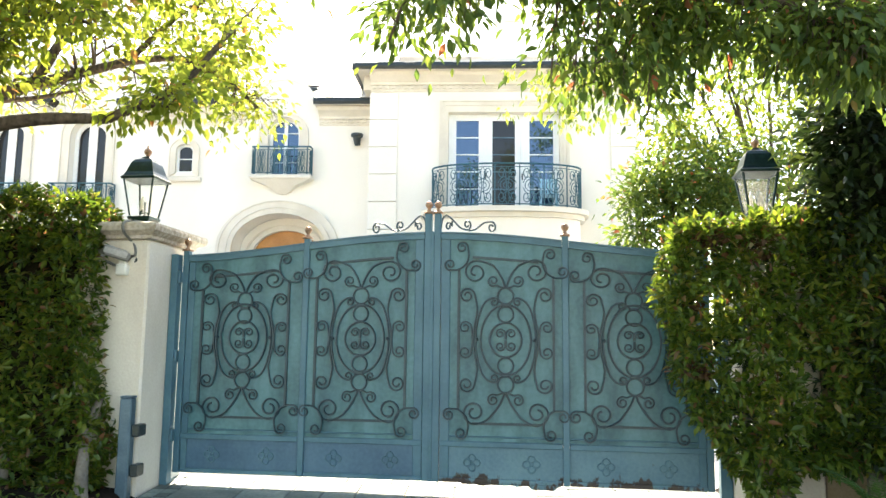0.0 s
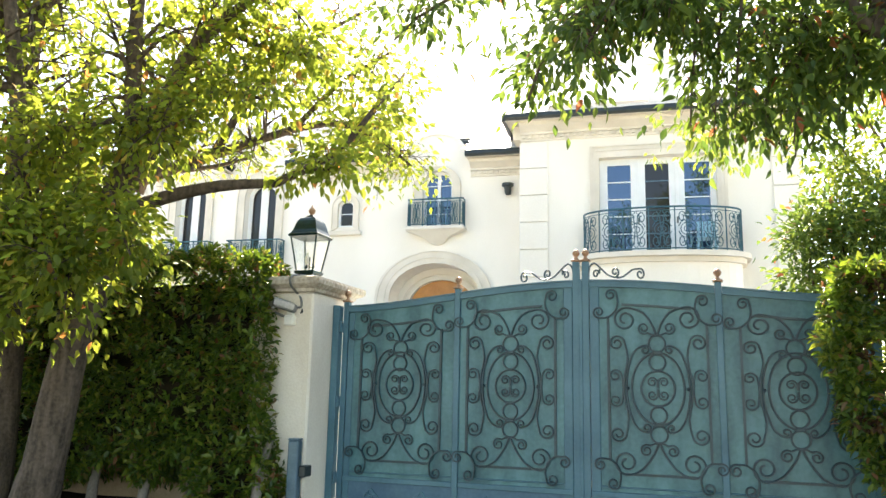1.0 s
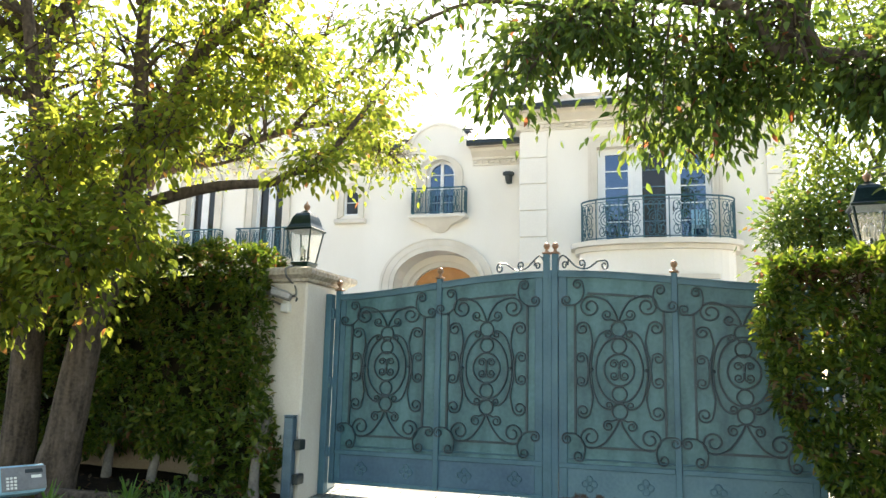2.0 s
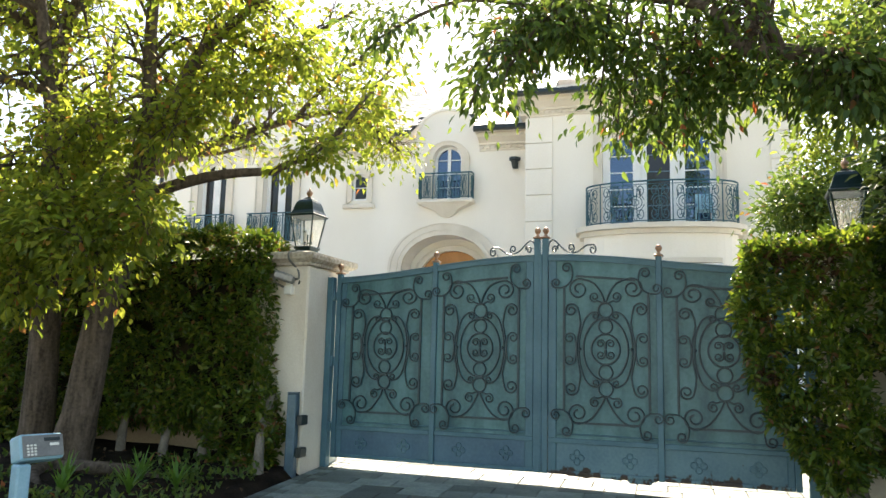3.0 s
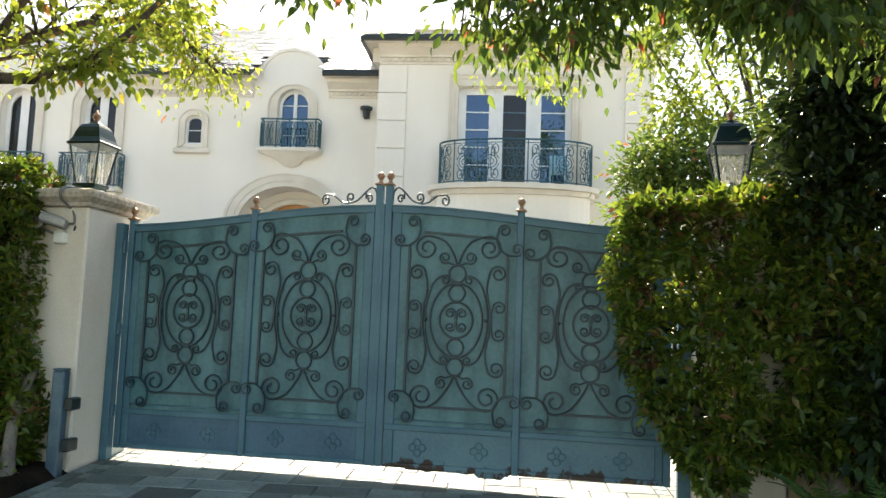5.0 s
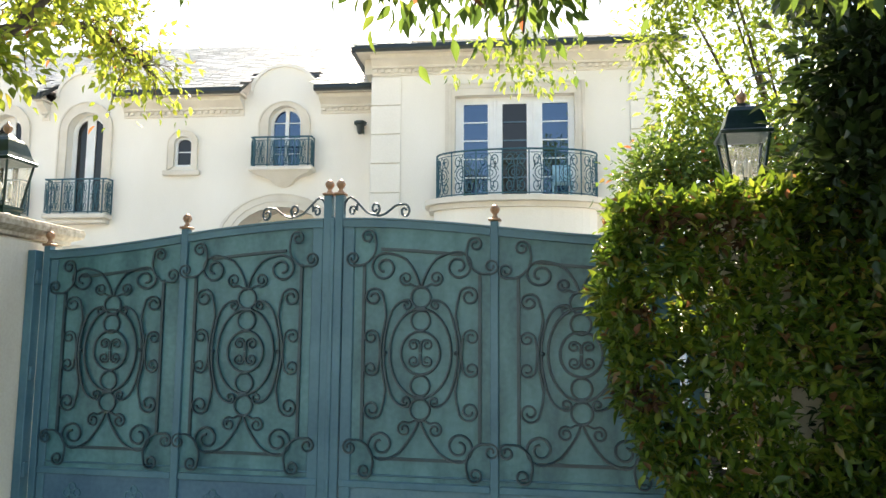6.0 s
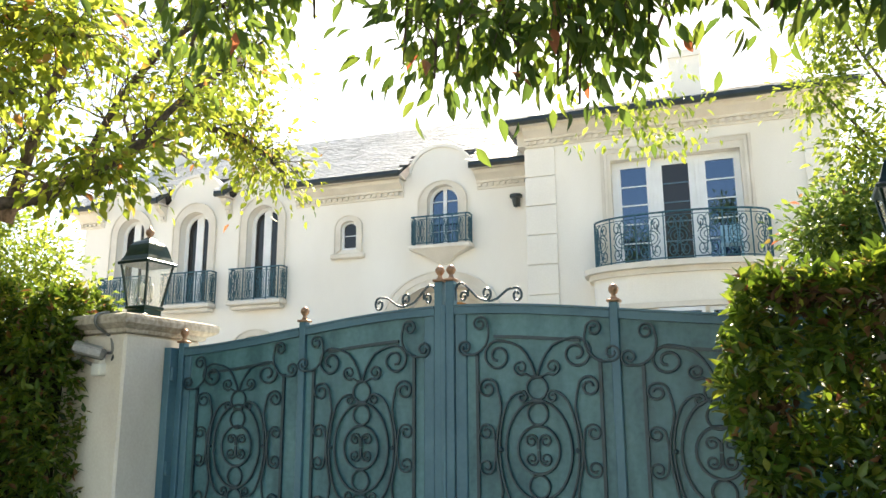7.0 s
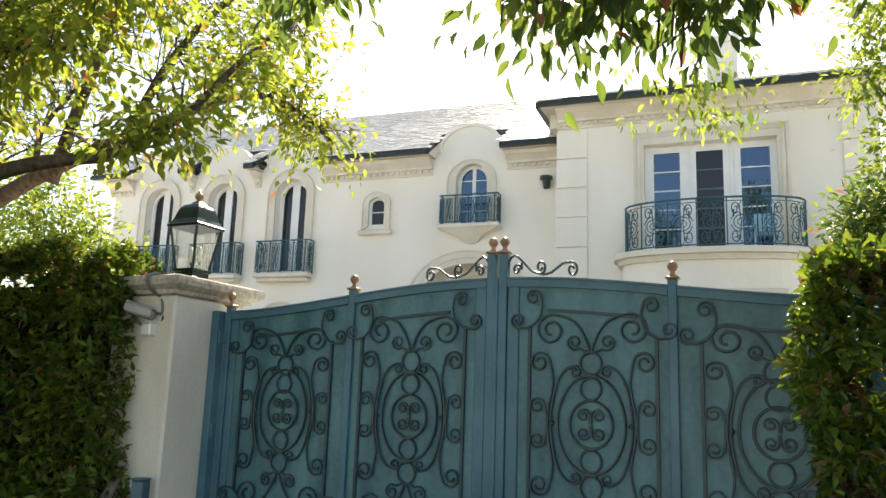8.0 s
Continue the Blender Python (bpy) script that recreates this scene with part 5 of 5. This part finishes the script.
# tree in the garden behind the wall, its thin sunlit crown seen over the gate
t4 = thing("tree", (-8.16, 9.80, 0.0), "airy garden tree with sunlit yellow-green leaves behind the wall", "tree")
O = Vector((-8.16, 9.80, 0.0))
rng = np.random.default_rng(17)
stem("trunk", rel([(-8.16, 9.80, -0.1), (-8.16, 9.80, 0.6), (-8.09, 9.60, 2.20), (-8.17, 9.52, 3.81)], O), [0.28, 0.22, 0.19, 0.16], BARK, t4, 10)
tips = []
for line, r0, r1, cnt, L in [
    ([(-8.17, 9.52, 3.81), (-7.13, 9.44, 4.17), (-5.84, 9.36, 4.50), (-4.56, 9.28, 4.78)], .12, .05, 30, 0.8),
    ([(-4.56, 9.28, 4.78), (-3.91, 9.20, 4.78), (-3.35, 9.20, 4.54), (-2.87, 9.12, 4.13)], .05, .015, 66, 0.55),
    ([(-5.76, 9.36, 4.54), (-5.20, 9.28, 5.34), (-4.48, 9.20, 5.90), (-3.67, 9.20, 6.30)], .07, .02, 44, 0.9),
    ([(-4.56, 9.28, 4.78), (-3.91, 9.20, 5.34), (-3.25, 9.20, 5.70)], .04, .015, 40, 0.6),
    ([(-6.97, 9.44, 4.05), (-6.49, 9.36, 5.26), (-5.84, 9.20, 6.38), (-5.04, 9.20, 7.19)], .09, .03, 46, 1.0),
    ([(-8.17, 9.52, 3.73), (-8.17, 9.36, 4.78), (-7.77, 9.20, 6.22)], .12, .04, 40, 1.1),
    ([(-6.33, 9.40, 4.33), (-5.68, 9.20, 4.29), (-5.04, 9.12, 4.37)], .04, .015, 24, 0.55),
    ([(-7.21, 9.44, 4.13), (-6.97, 9.20, 4.62), (-6.41, 9.12, 5.10)], .05, .02, 30, 0.8),
]:
    branchlets(rng, t4, BARK, rel(line, O), r0, r1, cnt, L, tips, 0.2, keep=lambda p: p.z > (4.3 if p.x < 4.5 else 3.65))
crown(rng, t4, tips, 2, 0.12, 0.085, LEAF_TREE, 0.03, 0.58)

# tree on the other side, whose boughs hang over the way in
t3 = thing("tree", (3.9, 4.6, 0.0), "broad evergreen tree with dark drooping leaves over the driveway", "tree")
O = Vector((3.9, 4.6, 0.0))
rng = np.random.default_rng(13)
stem("trunk", rel([(3.95, 4.6, -0.4), (3.9, 4.6, 0.5), (3.6, 4.65, 1.8), (3.0, 4.75, 2.8), (2.3, 4.85, 3.25)], O), [0.34, 0.25, 0.19, 0.15, 0.11], BARK, t3, 12)
tips = []


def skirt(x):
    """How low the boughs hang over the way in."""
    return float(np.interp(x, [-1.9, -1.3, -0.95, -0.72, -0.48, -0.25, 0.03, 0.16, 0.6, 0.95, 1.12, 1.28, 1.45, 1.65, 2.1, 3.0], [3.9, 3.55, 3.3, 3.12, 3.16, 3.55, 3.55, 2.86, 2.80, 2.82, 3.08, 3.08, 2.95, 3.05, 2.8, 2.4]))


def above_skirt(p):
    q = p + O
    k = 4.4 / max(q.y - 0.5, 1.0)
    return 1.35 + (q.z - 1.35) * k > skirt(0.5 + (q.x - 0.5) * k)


for line, r0, r1, cnt, L in [
    ([(2.3, 4.85, 3.25), (1.85, 4.88, 3.36), (1.4, 4.9, 3.47), (1.15, 4.9, 3.52), (0.9, 4.9, 3.86), (0.2, 4.9, 4.02)], .075, .03, 18, 0.4),
    ([(1.2, 4.9, 3.5), (1.24, 4.88, 3.8), (1.3, 4.85, 4.6)], .05, .04, 8, 0.6),
    ([(1.4, 4.9, 3.47), (1.32, 4.95, 3.9), (1.5, 5.0, 4.7)], .045, .03, 8, 0.6),
    ([(0.2, 4.9, 4.02), (-0.3, 4.95, 3.95), (-0.7, 5.0, 3.6), (-0.85, 5.0, 3.25)], .028, .008, 26, 0.36),
    ([(-0.2, 4.93, 3.97), (-0.9, 4.9, 4.1), (-1.5, 4.9, 3.9), (-1.75, 4.9, 3.7)], .02, .008, 30, 0.4),
    ([(0.2, 4.9, 4.02), (-0.2, 4.7, 3.8), (-0.45, 4.6, 3.4)], .02, .008, 26, 0.36),
    ([(2.3, 4.85, 3.25), (2.0, 5.1, 3.5), (1.7, 5.3, 3.45)], .04, .012, 30, 0.45),
    ([(2.6, 4.8, 3.05), (2.5, 5.3, 3.35), (2.3, 5.7, 3.5)], .05, .015, 30, 0.5),
    ([(2.6, 4.8, 3.05), (2.9, 5.2, 2.9), (3.05, 5.6, 2.6)], .05, .015, 34, 0.5),
    ([(1.3, 4.85, 4.5), (2.2, 5.2, 4.6), (3.2, 5.6, 4.6)], .05, .015, 12, 0.8),
    ([(3.0, 4.75, 2.8), (3.4, 5.4, 3.6), (3.6, 6.0, 4.4)], .08, .03, 26, 0.8),
    ([(1.5, 5.0, 4.6), (0.6, 4.9, 4.9), (-0.4, 4.8, 5.0)], .04, .012, 6, 0.7),
]:
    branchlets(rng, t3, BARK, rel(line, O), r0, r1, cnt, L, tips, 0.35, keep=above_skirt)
for i in range(22):
    # drooping sprays down to the hem of the crown
    x = -0.5 + 2.6 * (i + 0.5) / 22 + float(rng.normal(0, 0.05))
    y = 4.9 + float(rng.uniform(-0.28, 0.35))
    zt = float(np.interp(x, [-0.7, 0.2, 0.9, 1.2, 2.3], [3.9, 4.02, 3.86, 3.5, 3.25])) + 0.08
    zb = skirt(x) + abs(float(rng.normal(0, 0.07)))
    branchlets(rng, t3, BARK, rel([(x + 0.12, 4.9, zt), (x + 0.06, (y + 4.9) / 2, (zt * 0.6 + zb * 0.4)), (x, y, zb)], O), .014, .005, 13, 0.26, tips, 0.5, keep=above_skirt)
branchlets(rng, t3, BARK, rel([(1.5, 5.0, 4.6), (1.5, 7.0, 5.2), (1.0, 8.6, 5.0), (0.62, 9.35, 4.5)], O), .03, .008, 3, 0.3, [])
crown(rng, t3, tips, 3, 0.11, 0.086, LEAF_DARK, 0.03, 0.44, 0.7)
tips = []
for q in np.random.default_rng(26).normal(0, (0.28, 0.18, 0.16), (50, 3)).tolist():
    tips.append(((q[0] + 0.64 - O.x, q[1] + 9.35 - O.y, q[2] + 4.32), (0.1, 0, -0.6)))
crown(np.random.default_rng(27), t3, tips, 7, 0.06, 0.075, LEAF_SHRUB, 0.03, 0.5, 0.6)


def bush(name, loc, label, clumps, per, spread, size, mat, seed, trunk=None):
    rng = np.random.default_rng(seed)
    t = thing(name, loc, label, "tree" if trunk else "shrub")
    o = Vector(loc)
    tips = []
    for (c, r, k) in clumps:
        for _ in range(k):
            d = Vector(rng.normal(0, 1, 3).tolist()).normalized()
            q = Vector(c) + d * float(r * rng.uniform(0.25, 1.0)) - o
            tips.append((tuple(q), tuple(d)))
        stem("limb", [tuple((trunk and Vector(trunk) or Vector((c[0], c[1], 0))) - o), tuple((Vector(c) + (Vector(trunk) if trunk else Vector((c[0], c[1], 0)))) / 2 - o + Vector((0.1, 0, 0))), tuple(Vector(c) - o)], [0.05, 0.035, 0.015], BARK, t, 6)
    if trunk:
        stem("trunk", [(0, 0, -0.1), tuple((Vector(trunk) - o) * 0.5 + Vector((0.05, 0, 0))), tuple(Vector(trunk) - o)], [0.2, 0.15, 0.12], BARK, t, 9)
    pts, dirs = spray(rng, tips, per, spread, 0.02)
    leaves("crown", pts, dirs, size, mat, t, rng, 0.2, 0.5)
    return t


# greenery behind the gate line
bush("shrub_tree", (5.5, 16.0, 0.45), "sunlit glossy laurel tree beside the house", [((4.16, 15.70, 5.51), 0.96, 60), ((5.04, 16.02, 6.87), 1.44, 70), ((4.16, 15.86, 4.31), 0.96, 46), ((5.84, 15.70, 5.27), 1.44, 70), ((7.12, 16.02, 6.55), 1.76, 80), ((5.68, 16.50, 8.63), 1.60, 70), ((7.12, 15.70, 9.75), 1.76, 70), ((4.48, 16.18, 7.99), 0.96, 40), ((3.1, 16.0, 7.0), 0.5, 34), ((3.5, 16.0, 6.0), 0.55, 34), ((3.5, 16.0, 5.1), 0.5, 34), ((3.5, 16.0, 8.2), 0.9, 60), ((4.2, 16.0, 9.4), 1.0, 60)], 15, 0.22, 0.135, LEAF_SHRUB, 21, (5.5, 16.0, 3.3))
bush("shrub", (3.5, 14.9, 0.4), "dark-leaved shrub beside the house drive", [((2.72, 14.90, 3.59), 0.61, 40), ((3.60, 14.74, 3.91), 0.72, 46), ((4.56, 14.58, 3.83), 0.80, 46), ((3.28, 14.90, 2.71), 0.96, 30), ((4.08, 14.58, 4.55), 0.64, 40), ((5.04, 14.42, 4.79), 0.80, 46), ((2.75, 14.9, 4.25), 0.55, 40), ((3.3, 14.9, 4.5), 0.6, 40)], 22, 0.2, 0.13, LEAF_DARK, 22)
bush("shrub_tree", (-10.9, 13.0, 0.0), "bright green garden tree beyond the hedge", [((-10.3, 13, 4.2), .9, 70), ((-11.3, 13, 5.0), 1.1, 80), ((-9.4, 13.2, 3.5), .7, 50), ((-12.5, 13, 4.2), 1.1, 70), ((-10.1, 13, 3.2), .8, 50)], 22, 0.2, 0.12, LEAF_SHRUB, 23, (-10.9, 13.0, 2.8))

# deep shade is put into this shrub's leaf colour
bush("tall_shrub", (4.2, 6.9, 0.0), "tall evergreen shrub with shade-darkened leaves rising behind the clipped hedge", [((2.85, 6.95, 2.5), .36, 44), ((2.9, 6.95, 3.2), .40, 44), ((2.95, 6.95, 4.0), .45, 44), ((3.0, 6.95, 4.9), .5, 44), ((3.6, 6.9, 2.7), .55, 50), ((3.6, 6.9, 3.7), .6, 50), ((3.7, 7.0, 4.8), .6, 50), ((4.5, 6.8, 3.2), .8, 56), ((4.5, 6.9, 4.6), .9, 60), ((4.2, 7.0, 5.9), .9, 50), ((5.6, 6.8, 3.6), .9, 50), ((3.2, 6.85, 0.8), .35, 36), ((3.7, 6.75, 0.7), .45, 40), ((3.3, 6.9, 1.5), .4, 36)], 46, 0.15, 0.105, LEAF_SHADED, 24)

# trees across the street
for i, (x, y, h) in enumerate(((-14, -19, 18), (-6.5, -22, 20), (1.0, -20, 20), (8, -21, 23), (16, -19, 18), (-22, -21, 17), (-30, -20, 19), (-38, -22, 18), (-47, -20, 20), (-57, -21, 19))):
    cl = []
    r_ = random.Random(40 + i)
    for _ in range(12):
        cl.append(((x + r_.uniform(-3, 3), y + r_.uniform(-2, 2), h * r_.uniform(0.42, 0.95)), r_.uniform(1.2, 2.0), 36))
    bush("street_tree", (x, y, -0.05), "leafy green tree across the street", cl, 7, 0.4, 0.34, LEAF_SHRUB, 50 + i, (x, y, h * 0.35))

# ---- intercom, low plants ----
ic = thing("intercom", (-3.78, 4.08, -0.19), "pale blue metal gooseneck post with a grey keypad intercom", "intercom", "", "", 72)
part("post", boxed(-0.16, -0.04, -0.15, -0.06, 0.06, 0.672, bevel=0.012), PALEBLUE, ic)
hood = part("hood", boxed(-0.15, -0.07, 0.675, 0.17, 0.07, 0.86, bevel=0.012), PALEBLUE, ic)
face = part("face_plate", boxed(-0.135, -0.082, 0.69, 0.165, -0.071, 0.845, bevel=0.003), PLATE, ic, "grey steel keypad plate")
part("display", boxed(0.02, -0.088, 0.80, 0.14, -0.0825, 0.825, bevel=0.002), GUTTER, face)
for r in range(4):
    for c in range(3):
        part("key", boxed(-0.11 + c * 0.026, -0.089, 0.70 + r * 0.022, -0.092 + c * 0.026, -0.0825, 0.715 + r * 0.022, bevel=0.002), CANDLE, face)
part("notice", boxed(0.06, -0.0845, 0.765, 0.13, -0.0823, 0.785), CANDLE, face)

for o in (hood, face):
    o.matrix_local = pose(0, 0, 0.63, -18) @ Matrix.Translation((0, 0, -0.62))


def blades(name, loc, n, length, width, mat, seed, label, category, up=1.0):
    """A tuft of strap leaves that bend over."""
    r = random.Random(seed)
    t = thing(name, loc, label, category, "strap-leaved plants" if name == "strap_plant" else "")
    for i in range(n):
        a, l = r.uniform(0, 2 * math.pi), length * r.uniform(0.6, 1.15)
        lean = r.uniform(0.25, 0.9)
        b = bmesh.new()
        rows = []
        for k in range(6):
            q = k / 5
            rad = lean * l * q ** 1.4 * 0.75
            z = l * up * (q - 0.42 * lean * q * q)
            w = width * (1 - q ** 2.2) * 0.5 + 0.001
            cx, cy = rad * math.cos(a), rad * math.sin(a)
            px, py = -math.sin(a) * w, math.cos(a) * w
            rows.append((b.verts.new((cx - px, cy - py, z)), b.verts.new((cx, cy, z - w * 0.5)), b.verts.new((cx + px, cy + py, z))))
        for m, o in zip(rows, rows[1:]):
            b.faces.new((m[0], m[1], o[1], o[0]))
            b.faces.new((m[1], m[2], o[2], o[1]))
        part("leaf", b, mat, t, "", True)
    return t


for i, (x, y) in enumerate(((-4.25, 5.75), (-4.75, 5.45), (-3.95, 6.05), (-5.1, 5.9), (-4.5, 6.25))):
    blades("strap_plant", (x, y, 0.1 + fall(y)), 18, 0.38, 0.03, BLADE, 70 + i, "clump of bright green strap leaves in the bed", "plant", 1.0)


def fern(loc, seed, n, length, label):
    r = random.Random(seed)
    t = thing("fern", loc, label, "fern", "ferns")
    for i in range(n):
        a, l = r.uniform(0, 2 * math.pi), length * r.uniform(0.75, 1.1)
        b = bmesh.new()
        spine = []
        for k in range(13):
            q = k / 12
            rad = l * (0.22 * q + 0.40 * q * q)
            z = l * (1.55 * q - 0.74 * q * q)
            spine.append(Vector((rad * math.cos(a), rad * math.sin(a), z)))
        side = Vector((-math.sin(a), math.cos(a), 0))
        for k in range(2, 13):
            q = k / 12
            w = l * 0.13 * math.sin(math.pi * min(q * 1.05, 1)) ** 0.7 + 0.01
            d = (spine[k] - spine[k - 1])
            for s in (-1, 1):
                for f in (0.0, 0.5):
                    p = spine[k - 1] + d * f
                    e = p + side * s * w + d * 0.9 + Vector((0, 0, -0.12 * w))
                    h = d * 0.34
                    v = [b.verts.new(x) for x in (p, p + (e - p) * 0.5 - h * 0.55, e, p + (e - p) * 0.5 + h * 0.55)]
                    b.faces.new(v)
        tube(b, spine, 0.004, 4)
        part("frond", b, FERN, t)
    return t


fern((2.45, 5.75, -0.05), 3, 20, 0.74, "bright green fern with arching fronds by the drive")
fern((2.75, 5.45, -0.05), 4, 18, 0.85, "green fern beside the hedge")

# low ground cover and leaf litter in the beds
rng = np.random.default_rng(31)
for name, x0, x1, y0, y1, n, zb in (("ground_cover", -6.6, -3.6, 5.0, 7.2, 1500, 0.10), ("ground_cover", 2.2, 4.6, 4.6, 6.6, 450, 0.10)):
    c = rng.uniform((x0, y0), (x1, y1), (26, 2))
    idx = rng.integers(0, 26, n)
    xy = c[idx] + rng.normal(0, 0.13, (n, 2))
    z = zb + np.abs(rng.normal(0.04, 0.05, n))
    ob = leaves(name, np.column_stack([xy, z - 0.055 * (8 - xy[:, 1])]), np.tile((0, 0, 0.8), (n, 1)) + rng.normal(0, .6, (n, 3)), 0.07, LEAF_DARK, None, rng, 0, 0.5)
    tagged(ob, "low dark green ground cover on the soil", "ground cover", "", "stuff")
n = 500
xy = np.vstack([rng.uniform((-6.8, 4.6), (-3.5, 7.4), (n, 2)), rng.uniform((2.15, 4.2), (4.6, 7.0), (n // 2, 2))])
d = np.where(xy[:, 0] < 0, -3.42 - xy[:, 0], xy[:, 0] - 2.05)
z = 0.05 + 0.16 * (1 - np.exp(-np.maximum(d, 0) * 0.9)) + 0.01
ob = leaves("leaf_litter", np.column_stack([xy, z - 0.055 * (8 - xy[:, 1])]), rng.normal(0, 1, (len(xy), 3)) * (1, 1, 0.1), 0.06, LITTER, None, rng, 0, 0.5)
tagged(ob, "scattered dry brown leaves on the soil", "leaf litter", "", "stuff")

# garden chair on the wide balcony
ch = thing("balcony_chair", (1.75, 23.1, 5.475), "blue slatted garden chair behind the balcony railing", "chair")
for x in (-0.24, 0.24):
    for yq in (-0.22, 0.22):
        part("leg", boxed(x - 0.02, yq - 0.02, 0.0, x + 0.02, yq + 0.02, 0.43), PALEBLUE, ch)
    part("armrest", boxed(x - 0.035, -0.26, 0.62, x + 0.035, 0.26, 0.65, bevel=0.008), PALEBLUE, ch)
part("seat", boxed(-0.27, -0.26, 0.431, 0.27, 0.26, 0.465, bevel=0.01), PALEBLUE, ch)
for i in range(5):
    part("back_slat", boxed(-0.25 + i * 0.105, 0.21, 0.47, -0.17 + i * 0.105, 0.235, 1.0, bevel=0.006), PALEBLUE, ch)

# ---- pavers of the driveway ----
r = random.Random(9)
proto = {}


def paver_mesh(w, d):
    key = (round(w, 2), round(d, 2))
    if key not in proto:
        b = bmesh.new()
        box(b, 0, 0, -0.03, key[0] - 0.012, key[1] - 0.012, 0.0, bevel=0.004)
        me = bpy.data.meshes.new("paver")
        b.to_mesh(me)
        b.free()
        me.materials.append(PAVER)
        proto[key] = me
    return proto[key]


rest_v, rest_f = [], []
y = 8.62
ROW = 0.32
while y > -3.0:
    x = -3.14
    spans = [(-3.40, 0.13), (-3.27, 0.13)]
    while x < 1.76:
        w = r.choice((0.32, 0.46, 0.46, 0.62))
        if x + w > 1.72:
            w = 1.79 - x
            if w < 0.1:
                break
        spans.append((x, w))
        x += w
    spans += [(1.79, 0.13), (1.92, 0.12)]
    for x0, w in spans:
        small = w < 0.14
        for k in range(2 if small else 1):
            d = ROW / 2 if small else ROW
            yy = y - ROW + k * d
            if y > 3.6:
                ob = new("paver", paver_mesh(w, d))
                ob.parent = drive
                ob.matrix_local = pose(x0, yy, 0.004 + r.uniform(-0.002, 0.002), r.uniform(-.25, .25), r.uniform(-.25, .25), 0)
            elif not small:
                k0 = len(rest_v)
                rest_v += [(x0, yy, 0.003), (x0 + w - 0.012, yy, 0.003), (x0 + w - 0.012, yy + d - 0.012, 0.003), (x0, yy + d - 0.012, 0.003)]
                rest_v += [(a, b_, -0.02) for a, b_, _ in rest_v[-4:]]
                rest_f += [(k0, k0 + 1, k0 + 2, k0 + 3)] + [(k0 + i, k0 + 4 + i, k0 + 4 + (i + 1) % 4, k0 + (i + 1) % 4) for i in range(4)]
    y -= ROW
me = bpy.data.meshes.new("far_pavers")
me.from_pydata(rest_v, [], rest_f)
me.materials.append(PAVER_REST)
ob = new("paver_field", me)
ob.parent = drive
tagged(ob, "", "", "", "stuff")
